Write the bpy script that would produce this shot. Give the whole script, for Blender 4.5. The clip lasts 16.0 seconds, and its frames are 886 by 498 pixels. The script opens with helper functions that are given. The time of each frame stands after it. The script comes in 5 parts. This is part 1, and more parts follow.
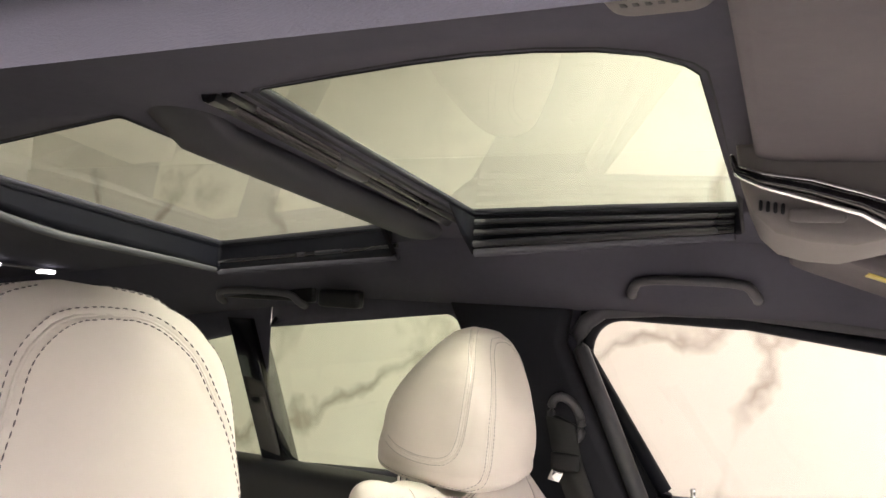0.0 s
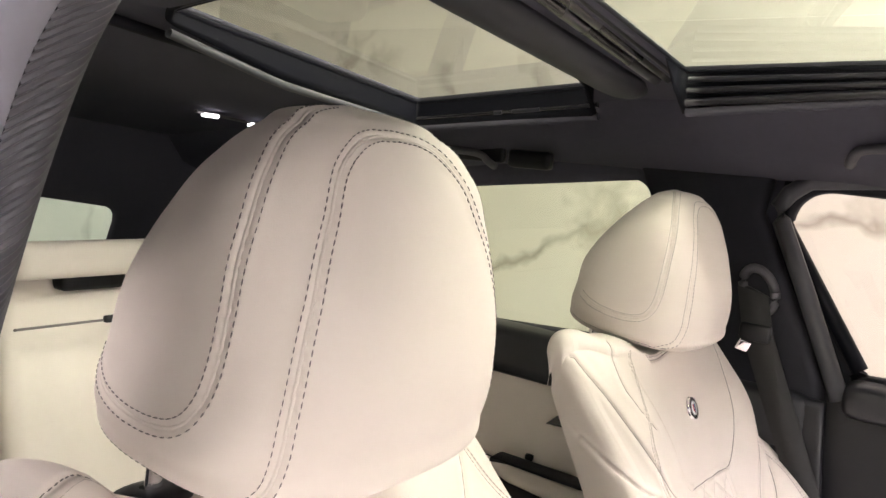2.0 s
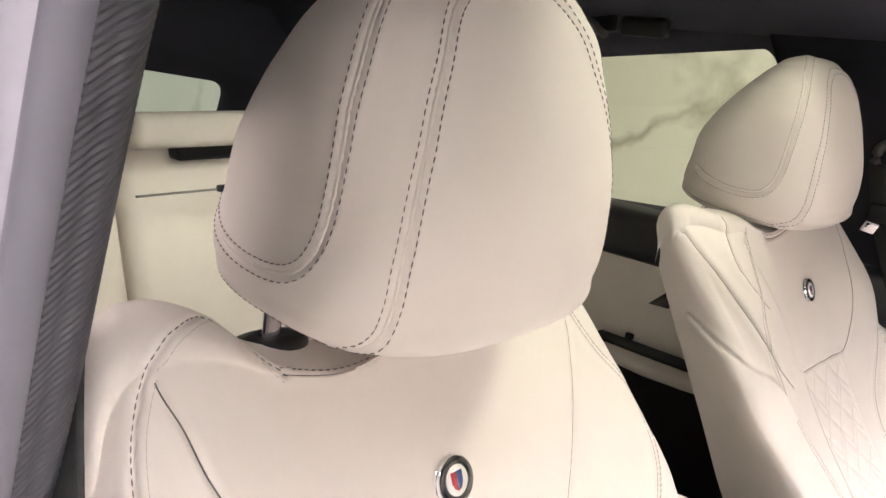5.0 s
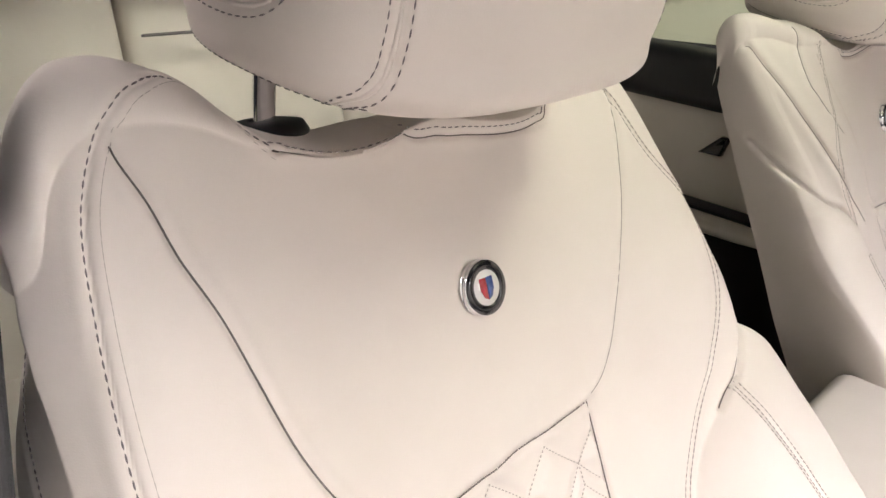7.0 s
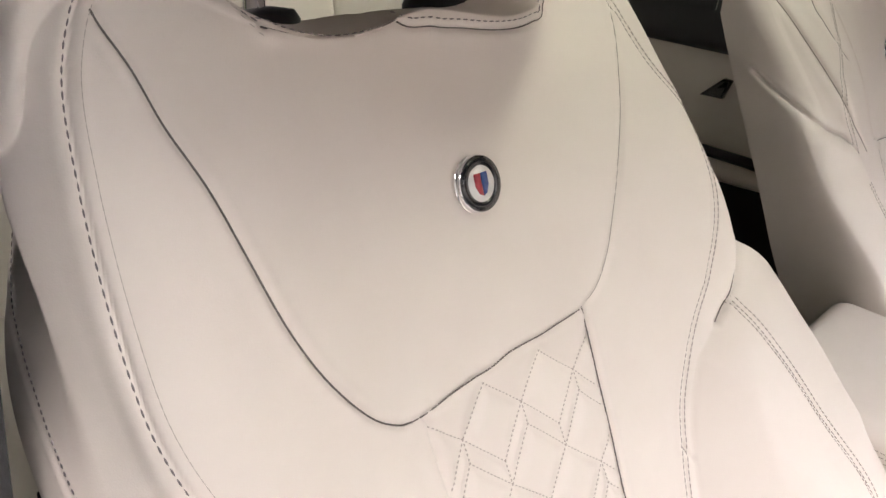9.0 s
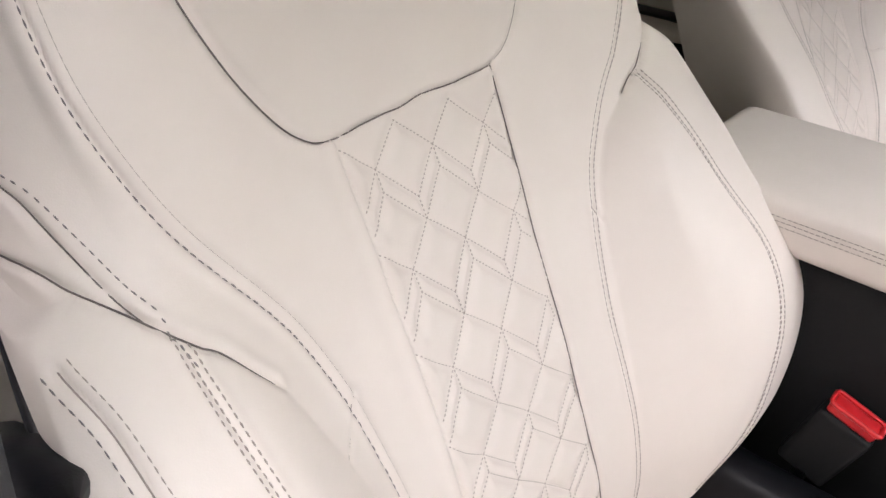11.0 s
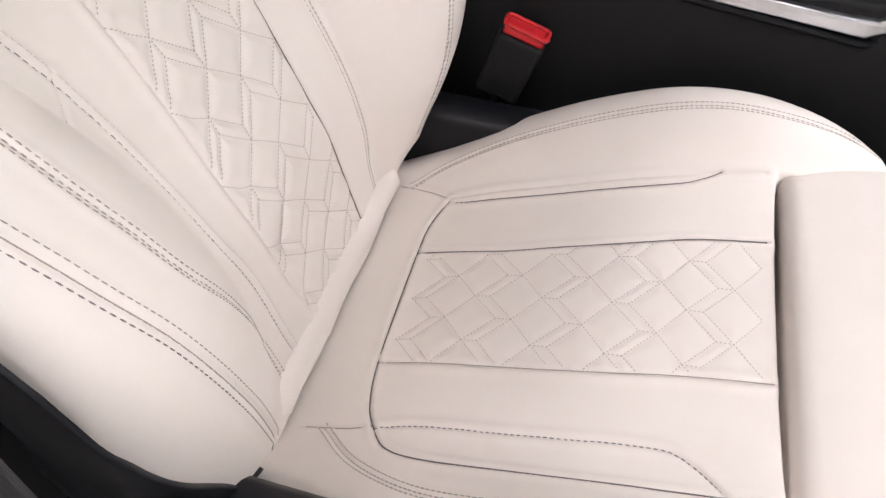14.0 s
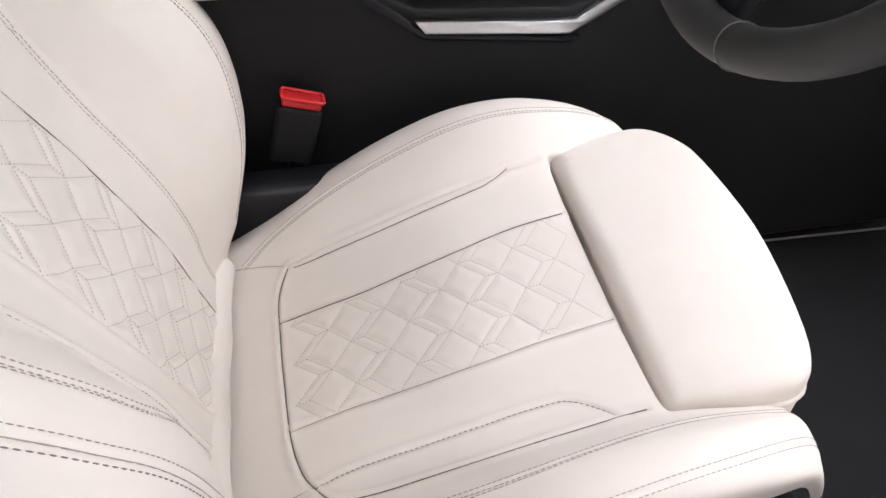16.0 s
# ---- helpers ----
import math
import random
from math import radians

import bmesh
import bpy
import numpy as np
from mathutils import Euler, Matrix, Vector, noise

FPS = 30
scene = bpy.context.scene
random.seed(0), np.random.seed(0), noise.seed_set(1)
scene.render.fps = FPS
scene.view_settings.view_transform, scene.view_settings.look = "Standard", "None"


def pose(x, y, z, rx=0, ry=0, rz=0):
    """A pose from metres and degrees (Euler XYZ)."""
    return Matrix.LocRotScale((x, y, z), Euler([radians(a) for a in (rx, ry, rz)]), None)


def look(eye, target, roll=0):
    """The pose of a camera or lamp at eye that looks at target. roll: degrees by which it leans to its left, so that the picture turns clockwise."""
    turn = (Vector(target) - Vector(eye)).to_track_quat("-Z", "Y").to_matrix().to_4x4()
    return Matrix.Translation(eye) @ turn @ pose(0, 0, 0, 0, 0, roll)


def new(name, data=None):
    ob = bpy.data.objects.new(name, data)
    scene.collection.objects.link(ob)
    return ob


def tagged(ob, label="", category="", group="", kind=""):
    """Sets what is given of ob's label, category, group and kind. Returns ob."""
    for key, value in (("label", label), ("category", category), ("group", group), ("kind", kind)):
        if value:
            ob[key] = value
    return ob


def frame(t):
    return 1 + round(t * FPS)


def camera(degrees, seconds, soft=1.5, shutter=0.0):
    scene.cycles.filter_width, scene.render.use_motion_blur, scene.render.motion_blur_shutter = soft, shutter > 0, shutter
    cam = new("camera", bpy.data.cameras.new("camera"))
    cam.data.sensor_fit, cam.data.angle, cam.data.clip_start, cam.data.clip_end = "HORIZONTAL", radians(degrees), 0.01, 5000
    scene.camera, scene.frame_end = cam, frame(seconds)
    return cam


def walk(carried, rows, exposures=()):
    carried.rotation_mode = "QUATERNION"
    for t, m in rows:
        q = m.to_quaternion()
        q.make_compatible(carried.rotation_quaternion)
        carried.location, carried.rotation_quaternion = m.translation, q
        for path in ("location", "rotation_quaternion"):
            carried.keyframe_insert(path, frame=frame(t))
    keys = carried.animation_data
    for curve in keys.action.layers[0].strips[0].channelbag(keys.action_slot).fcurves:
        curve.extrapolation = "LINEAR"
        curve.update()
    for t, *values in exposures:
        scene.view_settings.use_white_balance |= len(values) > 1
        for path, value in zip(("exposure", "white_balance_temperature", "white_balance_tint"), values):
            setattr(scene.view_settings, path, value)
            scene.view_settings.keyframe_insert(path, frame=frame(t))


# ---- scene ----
cam = camera(60.3, 16.0)
PATH = [
    (0, (0.184, -0.307, 1.089), (-0.633, 1.513, 1.228), 3.2),
    (0.5, (0.184, -0.311, 1.09), (-0.658, 1.5, 1.195), 3.6),
    (1, (0.1643, -0.3249, 1.082), (-0.7057, 1.4751, 1.123), 4.4),
    (1.5, (0.1597, -0.3362, 1.08), (-0.8863, 1.3627, 0.953), 5.1),
    (2, (0.1364, -0.3543, 1.059), (-1.0006, 1.2767, 0.841), 5.5),
    (2.5, (0.1286, -0.3602, 1.0583), (-1.0754, 1.2088, 0.7593), 5),
    (3, (0.131, -0.366, 1.054), (-1.122, 1.156, 0.721), 4.8),
    (3.1, (0.124, -0.359, 1.068), (-1.13, 1.158, 0.715), 4.6),
    (5.3, (0.12, -0.341, 1.031), (-1.154, 1.085, 0.443), 4.8),
    (5.5, (0.115, -0.335, 1.021), (-1.159, 1.075, 0.397), 4.4),
    (6, (0.109, -0.324, 0.99), (-1.163, 1.046, 0.282), 3.7),
    (6.5, (0.106, -0.312, 0.967), (-1.166, 1.023, 0.192), 3.2),
    (7, (0.095, -0.298, 0.956), (-1.165, 1.017, 0.128), 3.5),
    (7.5, (0.089, -0.291, 0.953), (-1.165, 1.008, 0.094), 3.7),
    (8, (0.088, -0.289, 0.949), (-1.161, 1.003, 0.071), 3.6),
    (8.2, (0.088, -0.29, 0.948), (-1.154, 1.0, 0.057), 3.7),
    (10.3, (0.156, -0.324, 0.85), (-1.028, 0.98, -0.099), 3.5),
    (10.5, (0.16, -0.326, 0.845), (-0.987, 0.985, -0.137), 3.5),
    (11, (0.176, -0.335, 0.834), (-0.883, 0.978, -0.239), 3.4),
    (11.5, (0.191, -0.357, 0.827), (-0.769, 0.967, -0.325), 3.5),
    (12, (0.204, -0.376, 0.825), (-0.641, 0.954, -0.407), 3.7),
    (12.5, (0.208, -0.385, 0.816), (-0.506, 0.946, -0.495), 3.9),
    (13, (0.212, -0.39, 0.801), (-0.364, 0.941, -0.576), 3.9),
    (13.5, (0.23, -0.397, 0.789), (-0.226, 0.931, -0.634), 3.4),
    (14, (0.239, -0.408, 0.784), (-0.076, 0.923, -0.676), 3),
    (14.5, (0.232, -0.419, 0.782), (0.061, 0.919, -0.693), 2.5),
    (15, (0.212, -0.429, 0.79), (0.194, 0.928, -0.679), 2),
    (15.5, (0.189, -0.442, 0.808), (0.322, 0.948, -0.624), 1.6),
    (16, (0.166, -0.458, 0.841), (0.45, 0.956, -0.544), 0.9),
]
walk(
    cam,
    [(t, look(eye, target, roll)) for t, eye, target, roll in PATH if t != 3.1],
    [(0.0, 0.62, 6500, 14), (3.0, 0.50, 6500, 15), (5.5, 0.18, 6450, 14), (8.0, -0.30, 6420, 13), (10.5, -0.65, 6280, 13), (11.5, -0.74, 6100, 10), (12.5, -0.77, 6110, 10.5), (14.0, -0.79, 6170, 12), (16.0, -0.80, 6020, 9)],
)

# ---- light ----
world = bpy.data.worlds.new("showroom_air")
scene.world = world
world.use_nodes = True
world.node_tree.nodes["Background"].inputs[0].default_value = (0.9, 0.92, 1.0, 1)
world.node_tree.nodes["Background"].inputs[1].default_value = 0.05


# ---- materials ----
def material(name, color, rough=0.5, metal=0.0, color2=None, scale=60.0, bump=0.0, bump_scale=400.0, coat=0.0, sheen=0.0, stain=0.04, spec=0.5):
    """A principled material with colour variation at two scales and a fine relief."""
    m = bpy.data.materials.new(name)
    m.use_nodes = True
    nt = m.node_tree
    b = nt.nodes["Principled BSDF"]
    tc = nt.nodes.new("ShaderNodeTexCoord")
    n1 = nt.nodes.new("ShaderNodeTexNoise")
    n1.inputs["Scale"].default_value, n1.inputs["Detail"].default_value = scale, 4
    n2 = nt.nodes.new("ShaderNodeTexNoise")
    n2.inputs["Scale"].default_value, n2.inputs["Detail"].default_value = scale / 14, 3
    nt.links.new(tc.outputs["Object"], n1.inputs["Vector"])
    nt.links.new(tc.outputs["Object"], n2.inputs["Vector"])
    c2 = color2 or tuple(min(1, c * (1 - 2.2 * stain)) for c in color)
    mix = nt.nodes.new("ShaderNodeMix")
    mix.data_type = "RGBA"
    add = nt.nodes.new("ShaderNodeMath")
    add.operation = "MULTIPLY"
    nt.links.new(n1.outputs["Fac"], add.inputs[0])
    nt.links.new(n2.outputs["Fac"], add.inputs[1])
    ramp = nt.nodes.new("ShaderNodeMapRange")
    ramp.inputs[1].default_value, ramp.inputs[2].default_value = 0.12, 0.42
    nt.links.new(add.outputs[0], ramp.inputs[0])
    nt.links.new(ramp.outputs[0], mix.inputs["Factor"])
    mix.inputs["A"].default_value, mix.inputs["B"].default_value = (*color, 1), (*c2, 1)
    nt.links.new(mix.outputs["Result"], b.inputs["Base Color"])
    rr = nt.nodes.new("ShaderNodeMapRange")
    rr.inputs[3].default_value, rr.inputs[4].default_value = max(0.02, rough - 0.06), min(1, rough + 0.06)
    nt.links.new(n2.outputs["Fac"], rr.inputs[0])
    nt.links.new(rr.outputs[0], b.inputs["Roughness"])
    b.inputs["Metallic"].default_value = metal
    b.inputs["Coat Weight"].default_value = coat
    b.inputs["Specular IOR Level"].default_value = spec
    b.inputs["Sheen Weight"].default_value = sheen
    if bump:
        v = nt.nodes.new("ShaderNodeTexNoise")
        v.inputs["Scale"].default_value, v.inputs["Detail"].default_value = bump_scale, 3
        nt.links.new(tc.outputs["Object"], v.inputs["Vector"])
        bn = nt.nodes.new("ShaderNodeBump")
        bn.inputs["Strength"].default_value, bn.inputs["Distance"].default_value = bump, 0.001
        nt.links.new(v.outputs["Fac"], bn.inputs["Height"])
        nt.links.new(bn.outputs["Normal"], b.inputs["Normal"])
    return m


def tinted_glass(name, tint, rough=0.02):
    m = bpy.data.materials.new(name)
    m.use_nodes = True
    nt = m.node_tree
    nt.nodes.remove(nt.nodes["Principled BSDF"])
    out = nt.nodes["Material Output"]
    tr, gl, mx, fr = (nt.nodes.new("ShaderNode" + n) for n in ("BsdfTransparent", "BsdfGlossy", "MixShader", "Fresnel"))
    tr.inputs[0].default_value = (*tint, 1)
    gl.inputs["Roughness"].default_value = rough
    fr.inputs[0].default_value = 1.45
    nt.links.new(fr.outputs[0], mx.inputs[0])
    nt.links.new(tr.outputs[0], mx.inputs[1])
    nt.links.new(gl.outputs[0], mx.inputs[2])
    nt.links.new(mx.outputs[0], out.inputs[0])
    return m


def marble(name, base=(0.79, 0.77, 0.725), vein=(0.40, 0.37, 0.33), scale=0.8, rough=0.22):
    """White polished marble with soft grey clouds and thin branching veins."""
    m = bpy.data.materials.new(name)
    m.use_nodes = True
    nt = m.node_tree
    b = nt.nodes["Principled BSDF"]
    tc = nt.nodes.new("ShaderNodeTexCoord")
    mp = nt.nodes.new("ShaderNodeMapping")
    mp.inputs["Rotation"].default_value = (0.5, 0.35, 0.6)
    nt.links.new(tc.outputs["Object"], mp.inputs[0])
    warp = nt.nodes.new("ShaderNodeTexNoise")
    warp.inputs["Scale"].default_value, warp.inputs["Detail"].default_value = 1.3, 5
    nt.links.new(mp.outputs[0], warp.inputs["Vector"])
    vm = nt.nodes.new("ShaderNodeVectorMath")
    vm.operation = "MULTIPLY_ADD"
    vm.inputs[1].default_value = (1.1, 1.1, 1.1)
    nt.links.new(warp.outputs["Color"], vm.inputs[0])
    nt.links.new(mp.outputs[0], vm.inputs[2])
    vo = nt.nodes.new("ShaderNodeTexVoronoi")
    vo.feature = "DISTANCE_TO_EDGE"
    vo.inputs["Scale"].default_value = scale
    nt.links.new(vm.outputs[0], vo.inputs["Vector"])
    line = nt.nodes.new("ShaderNodeMapRange")
    line.inputs[1].default_value, line.inputs[2].default_value = 0.0, 0.045
    line.inputs[3].default_value, line.inputs[4].default_value = 1.0, 0.0
    nt.links.new(vo.outputs["Distance"], line.inputs[0])
    amount = nt.nodes.new("ShaderNodeTexNoise")
    amount.inputs["Scale"].default_value = 2.1
    nt.links.new(mp.outputs[0], amount.inputs["Vector"])
    thr = nt.nodes.new("ShaderNodeMapRange")
    thr.inputs[1].default_value, thr.inputs[2].default_value = 0.34, 0.62
    nt.links.new(amount.outputs["Fac"], thr.inputs[0])
    mul = nt.nodes.new("ShaderNodeMath")
    mul.operation = "MULTIPLY"
    nt.links.new(line.outputs[0], mul.inputs[0])
    nt.links.new(thr.outputs[0], mul.inputs[1])
    cloud = nt.nodes.new("ShaderNodeMapRange")
    cloud.inputs[1].default_value, cloud.inputs[2].default_value = 0.35, 0.75
    cloud.inputs[3].default_value, cloud.inputs[4].default_value = 0.0, 0.16
    nt.links.new(warp.outputs["Fac"], cloud.inputs[0])
    mx = nt.nodes.new("ShaderNodeMath")
    mx.operation = "MAXIMUM"
    nt.links.new(mul.outputs[0], mx.inputs[0])
    nt.links.new(cloud.outputs[0], mx.inputs[1])
    mix = nt.nodes.new("ShaderNodeMix")
    mix.data_type = "RGBA"
    mix.inputs["A"].default_value, mix.inputs["B"].default_value = (*base, 1), (*vein, 1)
    nt.links.new(mx.outputs[0], mix.inputs["Factor"])
    nt.links.new(mix.outputs["Result"], b.inputs["Base Color"])
    b.inputs["Roughness"].default_value = rough
    return m


def glow(name, color, strength):
    m = bpy.data.materials.new(name)
    m.use_nodes = True
    b = m.node_tree.nodes["Principled BSDF"]
    b.inputs["Base Color"].default_value = (*color, 1)
    b.inputs["Emission Color"].default_value = (*color, 1)
    b.inputs["Emission Strength"].default_value = strength
    return m


LEATHER = material("cream_leather", (0.76, 0.70, 0.65), 0.46, color2=(0.73, 0.665, 0.615), scale=22, bump=0.12, bump_scale=1400, spec=0.4)
DARK_LEATHER = material("black_leather", (0.013, 0.0135, 0.018), 0.5, scale=40, bump=0.2, bump_scale=900)
THREAD_DARK = material("grey_thread", (0.19, 0.17, 0.17), 0.7, scale=500)
# dark colour of the sunk seam tubes, standing in for shade in the creases
SEAM_SHADE = material("painted_seam_shade", (0.15, 0.13, 0.12), 0.9, scale=300)
THREAD_QUILT = material("quilting_thread", (0.46, 0.41, 0.37), 0.7, scale=500)
THREAD_PALE = material("beige_thread", (0.34, 0.295, 0.265), 0.7, scale=500)
TRIM_GREY = material("grey_pillar_trim", (0.15, 0.147, 0.175), 0.42, scale=60, bump=0.05, bump_scale=900)
SEAL_GREY = material("grey_door_seal", (0.055, 0.056, 0.066), 0.45, scale=150)
BAR_GREY = material("dark_padded_bar", (0.030, 0.031, 0.039), 0.6, scale=90, bump=0.1, bump_scale=1200)
HANDLE_GREY = material("grey_handle", (0.075, 0.074, 0.082), 0.5, scale=150)
HEADLINER = material("anthracite_headliner", (0.080, 0.079, 0.100), 0.95, scale=90, bump=0.25, bump_scale=1500, spec=0.2)
PILLAR_CLOTH = material("anthracite_pillar_trim", (0.018, 0.0185, 0.025), 0.8, scale=120, bump=0.3, bump_scale=1200, spec=0.25)
BLACK_PLASTIC = material("black_plastic", (0.006, 0.0063, 0.009), 0.42, scale=120, bump=0.15, bump_scale=1200, spec=0.35)
GLOSS_BLACK = material("gloss_black", (0.006, 0.006, 0.009), 0.12, scale=60, coat=0.5)
RUBBER = material("black_rubber", (0.006, 0.0065, 0.011), 0.5, scale=120, spec=0.2)
RAIL_BLACK = material("satin_black_rail", (0.012, 0.012, 0.018), 0.28, scale=80, spec=0.6)
CARPET = material("black_carpet", (0.006, 0.006, 0.007), 0.95, scale=300, bump=0.8, bump_scale=900)
CHROME = material("chrome", (0.86, 0.86, 0.88), 0.07, 1.0, scale=50, stain=0.01)
SATIN_METAL = material("satin_aluminium", (0.72, 0.73, 0.76), 0.3, 1.0, scale=200)
GREY_PLASTIC = material("grey_plastic", (0.15, 0.138, 0.135), 0.5, scale=150, bump=0.1, bump_scale=1200)
VISOR_CLOTH = material("grey_visor_cloth", (0.12, 0.108, 0.115), 0.85, scale=120, bump=0.25, bump_scale=1500)
RED_PLASTIC = material("red_plastic", (0.62, 0.02, 0.025), 0.35, scale=200)
WHITE_ENAMEL = material("white_enamel", (0.85, 0.84, 0.83), 0.2, coat=0.6)
RED_ENAMEL = material("red_enamel", (0.42, 0.03, 0.05), 0.2, coat=0.6)
BLUE_ENAMEL = material("blue_enamel", (0.03, 0.06, 0.25), 0.2, coat=0.6)
WEBBING = material("black_webbing", (0.02, 0.02, 0.021), 0.75, scale=300, bump=0.5, bump_scale=700)
PAPER_WHITE = material("label_white", (0.75, 0.73, 0.70), 0.6)
PAPER_YELLOW = material("label_yellow", (0.70, 0.58, 0.16), 0.6)
CONSOLE_BLACK = material("satin_black_console", (0.012, 0.012, 0.013), 0.55, scale=120, bump=0.1, bump_scale=1300, spec=0.2)
WHEEL_LEATHER = material("grey_wheel_leather", (0.045, 0.046, 0.048), 0.55, scale=60, bump=0.25, bump_scale=1100)
PILLAR_PAINT = material("satin_grey_seal", (0.42, 0.40, 0.46), 0.45, scale=80)
RUBBER_RIBBED = material("ribbed_rubber", (0.050, 0.049, 0.060), 0.5, scale=120)
MARBLE = marble("white_marble")
FLOOR_TILE = marble("grey_floor_tile", (0.20, 0.195, 0.19), (0.15, 0.145, 0.14), 0.4, 0.2)
CEILING_PAINT = material("white_ceiling_paint", (0.80, 0.78, 0.73), 0.8, scale=6, stain=0.02)
ROOF_GLASS = tinted_glass("green_roof_glass", (0.66, 0.70, 0.55))
# same glass as the front; paler tint makes up for dim light behind it
REAR_ROOF_GLASS = tinted_glass("lightened_roof_glass", (0.86, 0.90, 0.74))
REAR_GLASS = tinted_glass("green_privacy_glass", (0.74, 0.80, 0.60))
CLEAR_GLASS = tinted_glass("clear_side_glass", (0.70, 0.65, 0.585))
TAIL_GLASS = tinted_glass("green_tail_glass", (0.70, 0.84, 0.72))
# glow of the added fill panels; the warm one tints the door side pink
PANEL_FILL = glow("fill_panel_glow", (1.0, 0.965, 0.95), 19.0)
WARM_FILL = glow("warm_fill_glow", (1.0, 0.90, 0.87), 19.0)
SPOT_GLOW = glow("reading_light_glow", (1.0, 0.95, 1.0), 4.0)


# ---- mesh helpers ----
def solid(name, vf, mat, parent=None, label="", smooth=True):
    me = bpy.data.meshes.new(name)
    v, f = vf
    me.from_pydata([tuple(map(float, p)) for p in v], [], [tuple(map(int, q)) for q in f])
    me.update()
    if smooth:
        me.polygons.foreach_set("use_smooth", [True] * len(me.polygons))
    me.materials.append(mat)
    ob = new(name, me)
    if parent is not None:
        ob.parent = parent
    if label:
        ob["label"] = label
    return ob


part = solid


def thing(name, label, category, group="", kind="", at=(0, 0, 0)):
    return tagged(new(name), label, category, group, kind)


def cr(xs, ys, x):
    """Smooth (Catmull-Rom) interpolation through knots."""
    xs, ys, x = np.asarray(xs, float), np.asarray(ys, float), np.asarray(x, float)
    x = np.clip(x, xs[0], xs[-1])
    i = np.clip(np.searchsorted(xs, x, side="right") - 1, 0, len(xs) - 2)
    d = np.gradient(ys, xs, axis=0)
    h = (xs[i + 1] - xs[i])
    u = (x - xs[i]) / h
    tail = (1,) * (ys.ndim - 1)
    u, h = u.reshape(u.shape + tail), h.reshape(h.shape + tail)
    return ((2 * u**3 - 3 * u**2 + 1) * ys[i] + (u**3 - 2 * u**2 + u) * h * d[i] + (-2 * u**3 + 3 * u**2) * ys[i + 1] + (u**3 - u**2) * h * d[i + 1])


def grid_faces(nu, nv, wrap=False, base=0):
    f = []
    for i in range(nu - 1):
        for j in range(nv if wrap else nv - 1):
            j2 = (j + 1) % nv
            f.append((base + i * nv + j, base + (i + 1) * nv + j, base + (i + 1) * nv + j2, base + i * nv + j2))
    return f


def join(*vfs):
    v, f, n = [], [], 0
    for a, b in vfs:
        v.extend(map(tuple, a))
        f.extend(tuple(k + n for k in q) for q in b)
        n += len(a)
    return v, f


def from_bm(bm):
    bm.verts.index_update()
    v = [tuple(p.co) for p in bm.verts]
    f = [tuple(p.index for p in q.verts) for q in bm.faces]
    bm.free()
    return v, f


def rbox(center, size, r=0.004, seg=2, turn=(0, 0, 0), taper=None):
    """A box with rounded edges; taper: scale of its top in x and y."""
    bm = bmesh.new()
    bmesh.ops.create_cube(bm, size=1)
    for p in bm.verts:
        k = taper if taper and p.co.z > 0 else (1, 1)
        p.co = Vector((p.co.x * size[0] * k[0], p.co.y * size[1] * k[1], p.co.z * size[2]))
    bmesh.ops.bevel(bm, geom=bm.edges[:] + bm.verts[:], offset=min(r, min(size) * 0.45), segments=seg, profile=0.6, affect="EDGES")
    bmesh.ops.transform(bm, matrix=pose(*center, *turn), verts=bm.verts)
    return from_bm(bm)


def tube(points, r, n=10, flat=1.0, cap=True):
    """A round bar along points; r may be a list of radii."""
    P = np.array(points, float)
    rs = np.broadcast_to(np.asarray(r, float), len(P))
    T = np.gradient(P, axis=0)
    T /= np.linalg.norm(T, axis=1)[:, None] + 1e-12
    up = np.array([0, 0, 1.0]) if abs(T[:, 2]).mean() < 0.8 else np.array([1.0, 0, 0])
    A = np.cross(T, up)
    A /= np.linalg.norm(A, axis=1)[:, None] + 1e-12
    B = np.cross(A, T)
    a = np.linspace(0, 2 * np.pi, n, endpoint=False)
    V = P[:, None] + rs[:, None, None] * (np.cos(a)[None, :, None] * A[:, None] + flat * np.sin(a)[None, :, None] * B[:, None])
    v = V.reshape(-1, 3).tolist()
    f = [tuple(reversed(q)) for q in grid_faces(len(P), n, True)]
    if cap:
        f += [tuple(range(n)), tuple(reversed(range((len(P) - 1) * n, len(P) * n)))]
    return v, f


def slab(outline, axis, a, b, r=0.0, seg=2):
    """A plate: an outline of 2D points, thick from a to b along the axis, with rounded rims."""
    bm = bmesh.new()
    put = {"x": lambda p, h: (h, p[0], p[1]), "y": lambda p, h: (p[0], h, p[1]), "z": lambda p, h: (p[0], p[1], h)}[axis]
    lo = [bm.verts.new(put(p, a)) for p in outline]
    hi = [bm.verts.new(put(p, b)) for p in outline]
    n = len(outline)
    bm.faces.new(lo), bm.faces.new(hi)
    for i in range(n):
        bm.faces.new((lo[i], lo[(i + 1) % n], hi[(i + 1) % n], hi[i]))
    bmesh.ops.recalc_face_normals(bm, faces=bm.faces)
    if r:
        rim = [e for e in bm.edges if (e.verts[0] in lo) == (e.verts[1] in lo)]
        bmesh.ops.bevel(bm, geom=rim, offset=r, segments=seg, profile=0.6, affect="EDGES")
    return from_bm(bm)


def round_loop(x0, x1, y0, y1, r, n=8):
    """A rounded rectangle as a closed list of 2D points, counter-clockwise."""
    out = []
    for cx, cy, a in ((x1 - r, y1 - r, 0), (x0 + r, y1 - r, 90), (x0 + r, y0 + r, 180), (x1 - r, y0 + r, 270)):
        for k in range(n + 1):
            t = radians(a + 90 * k / n)
            out.append((cx + r * math.cos(t), cy + r * math.sin(t)))
    return out


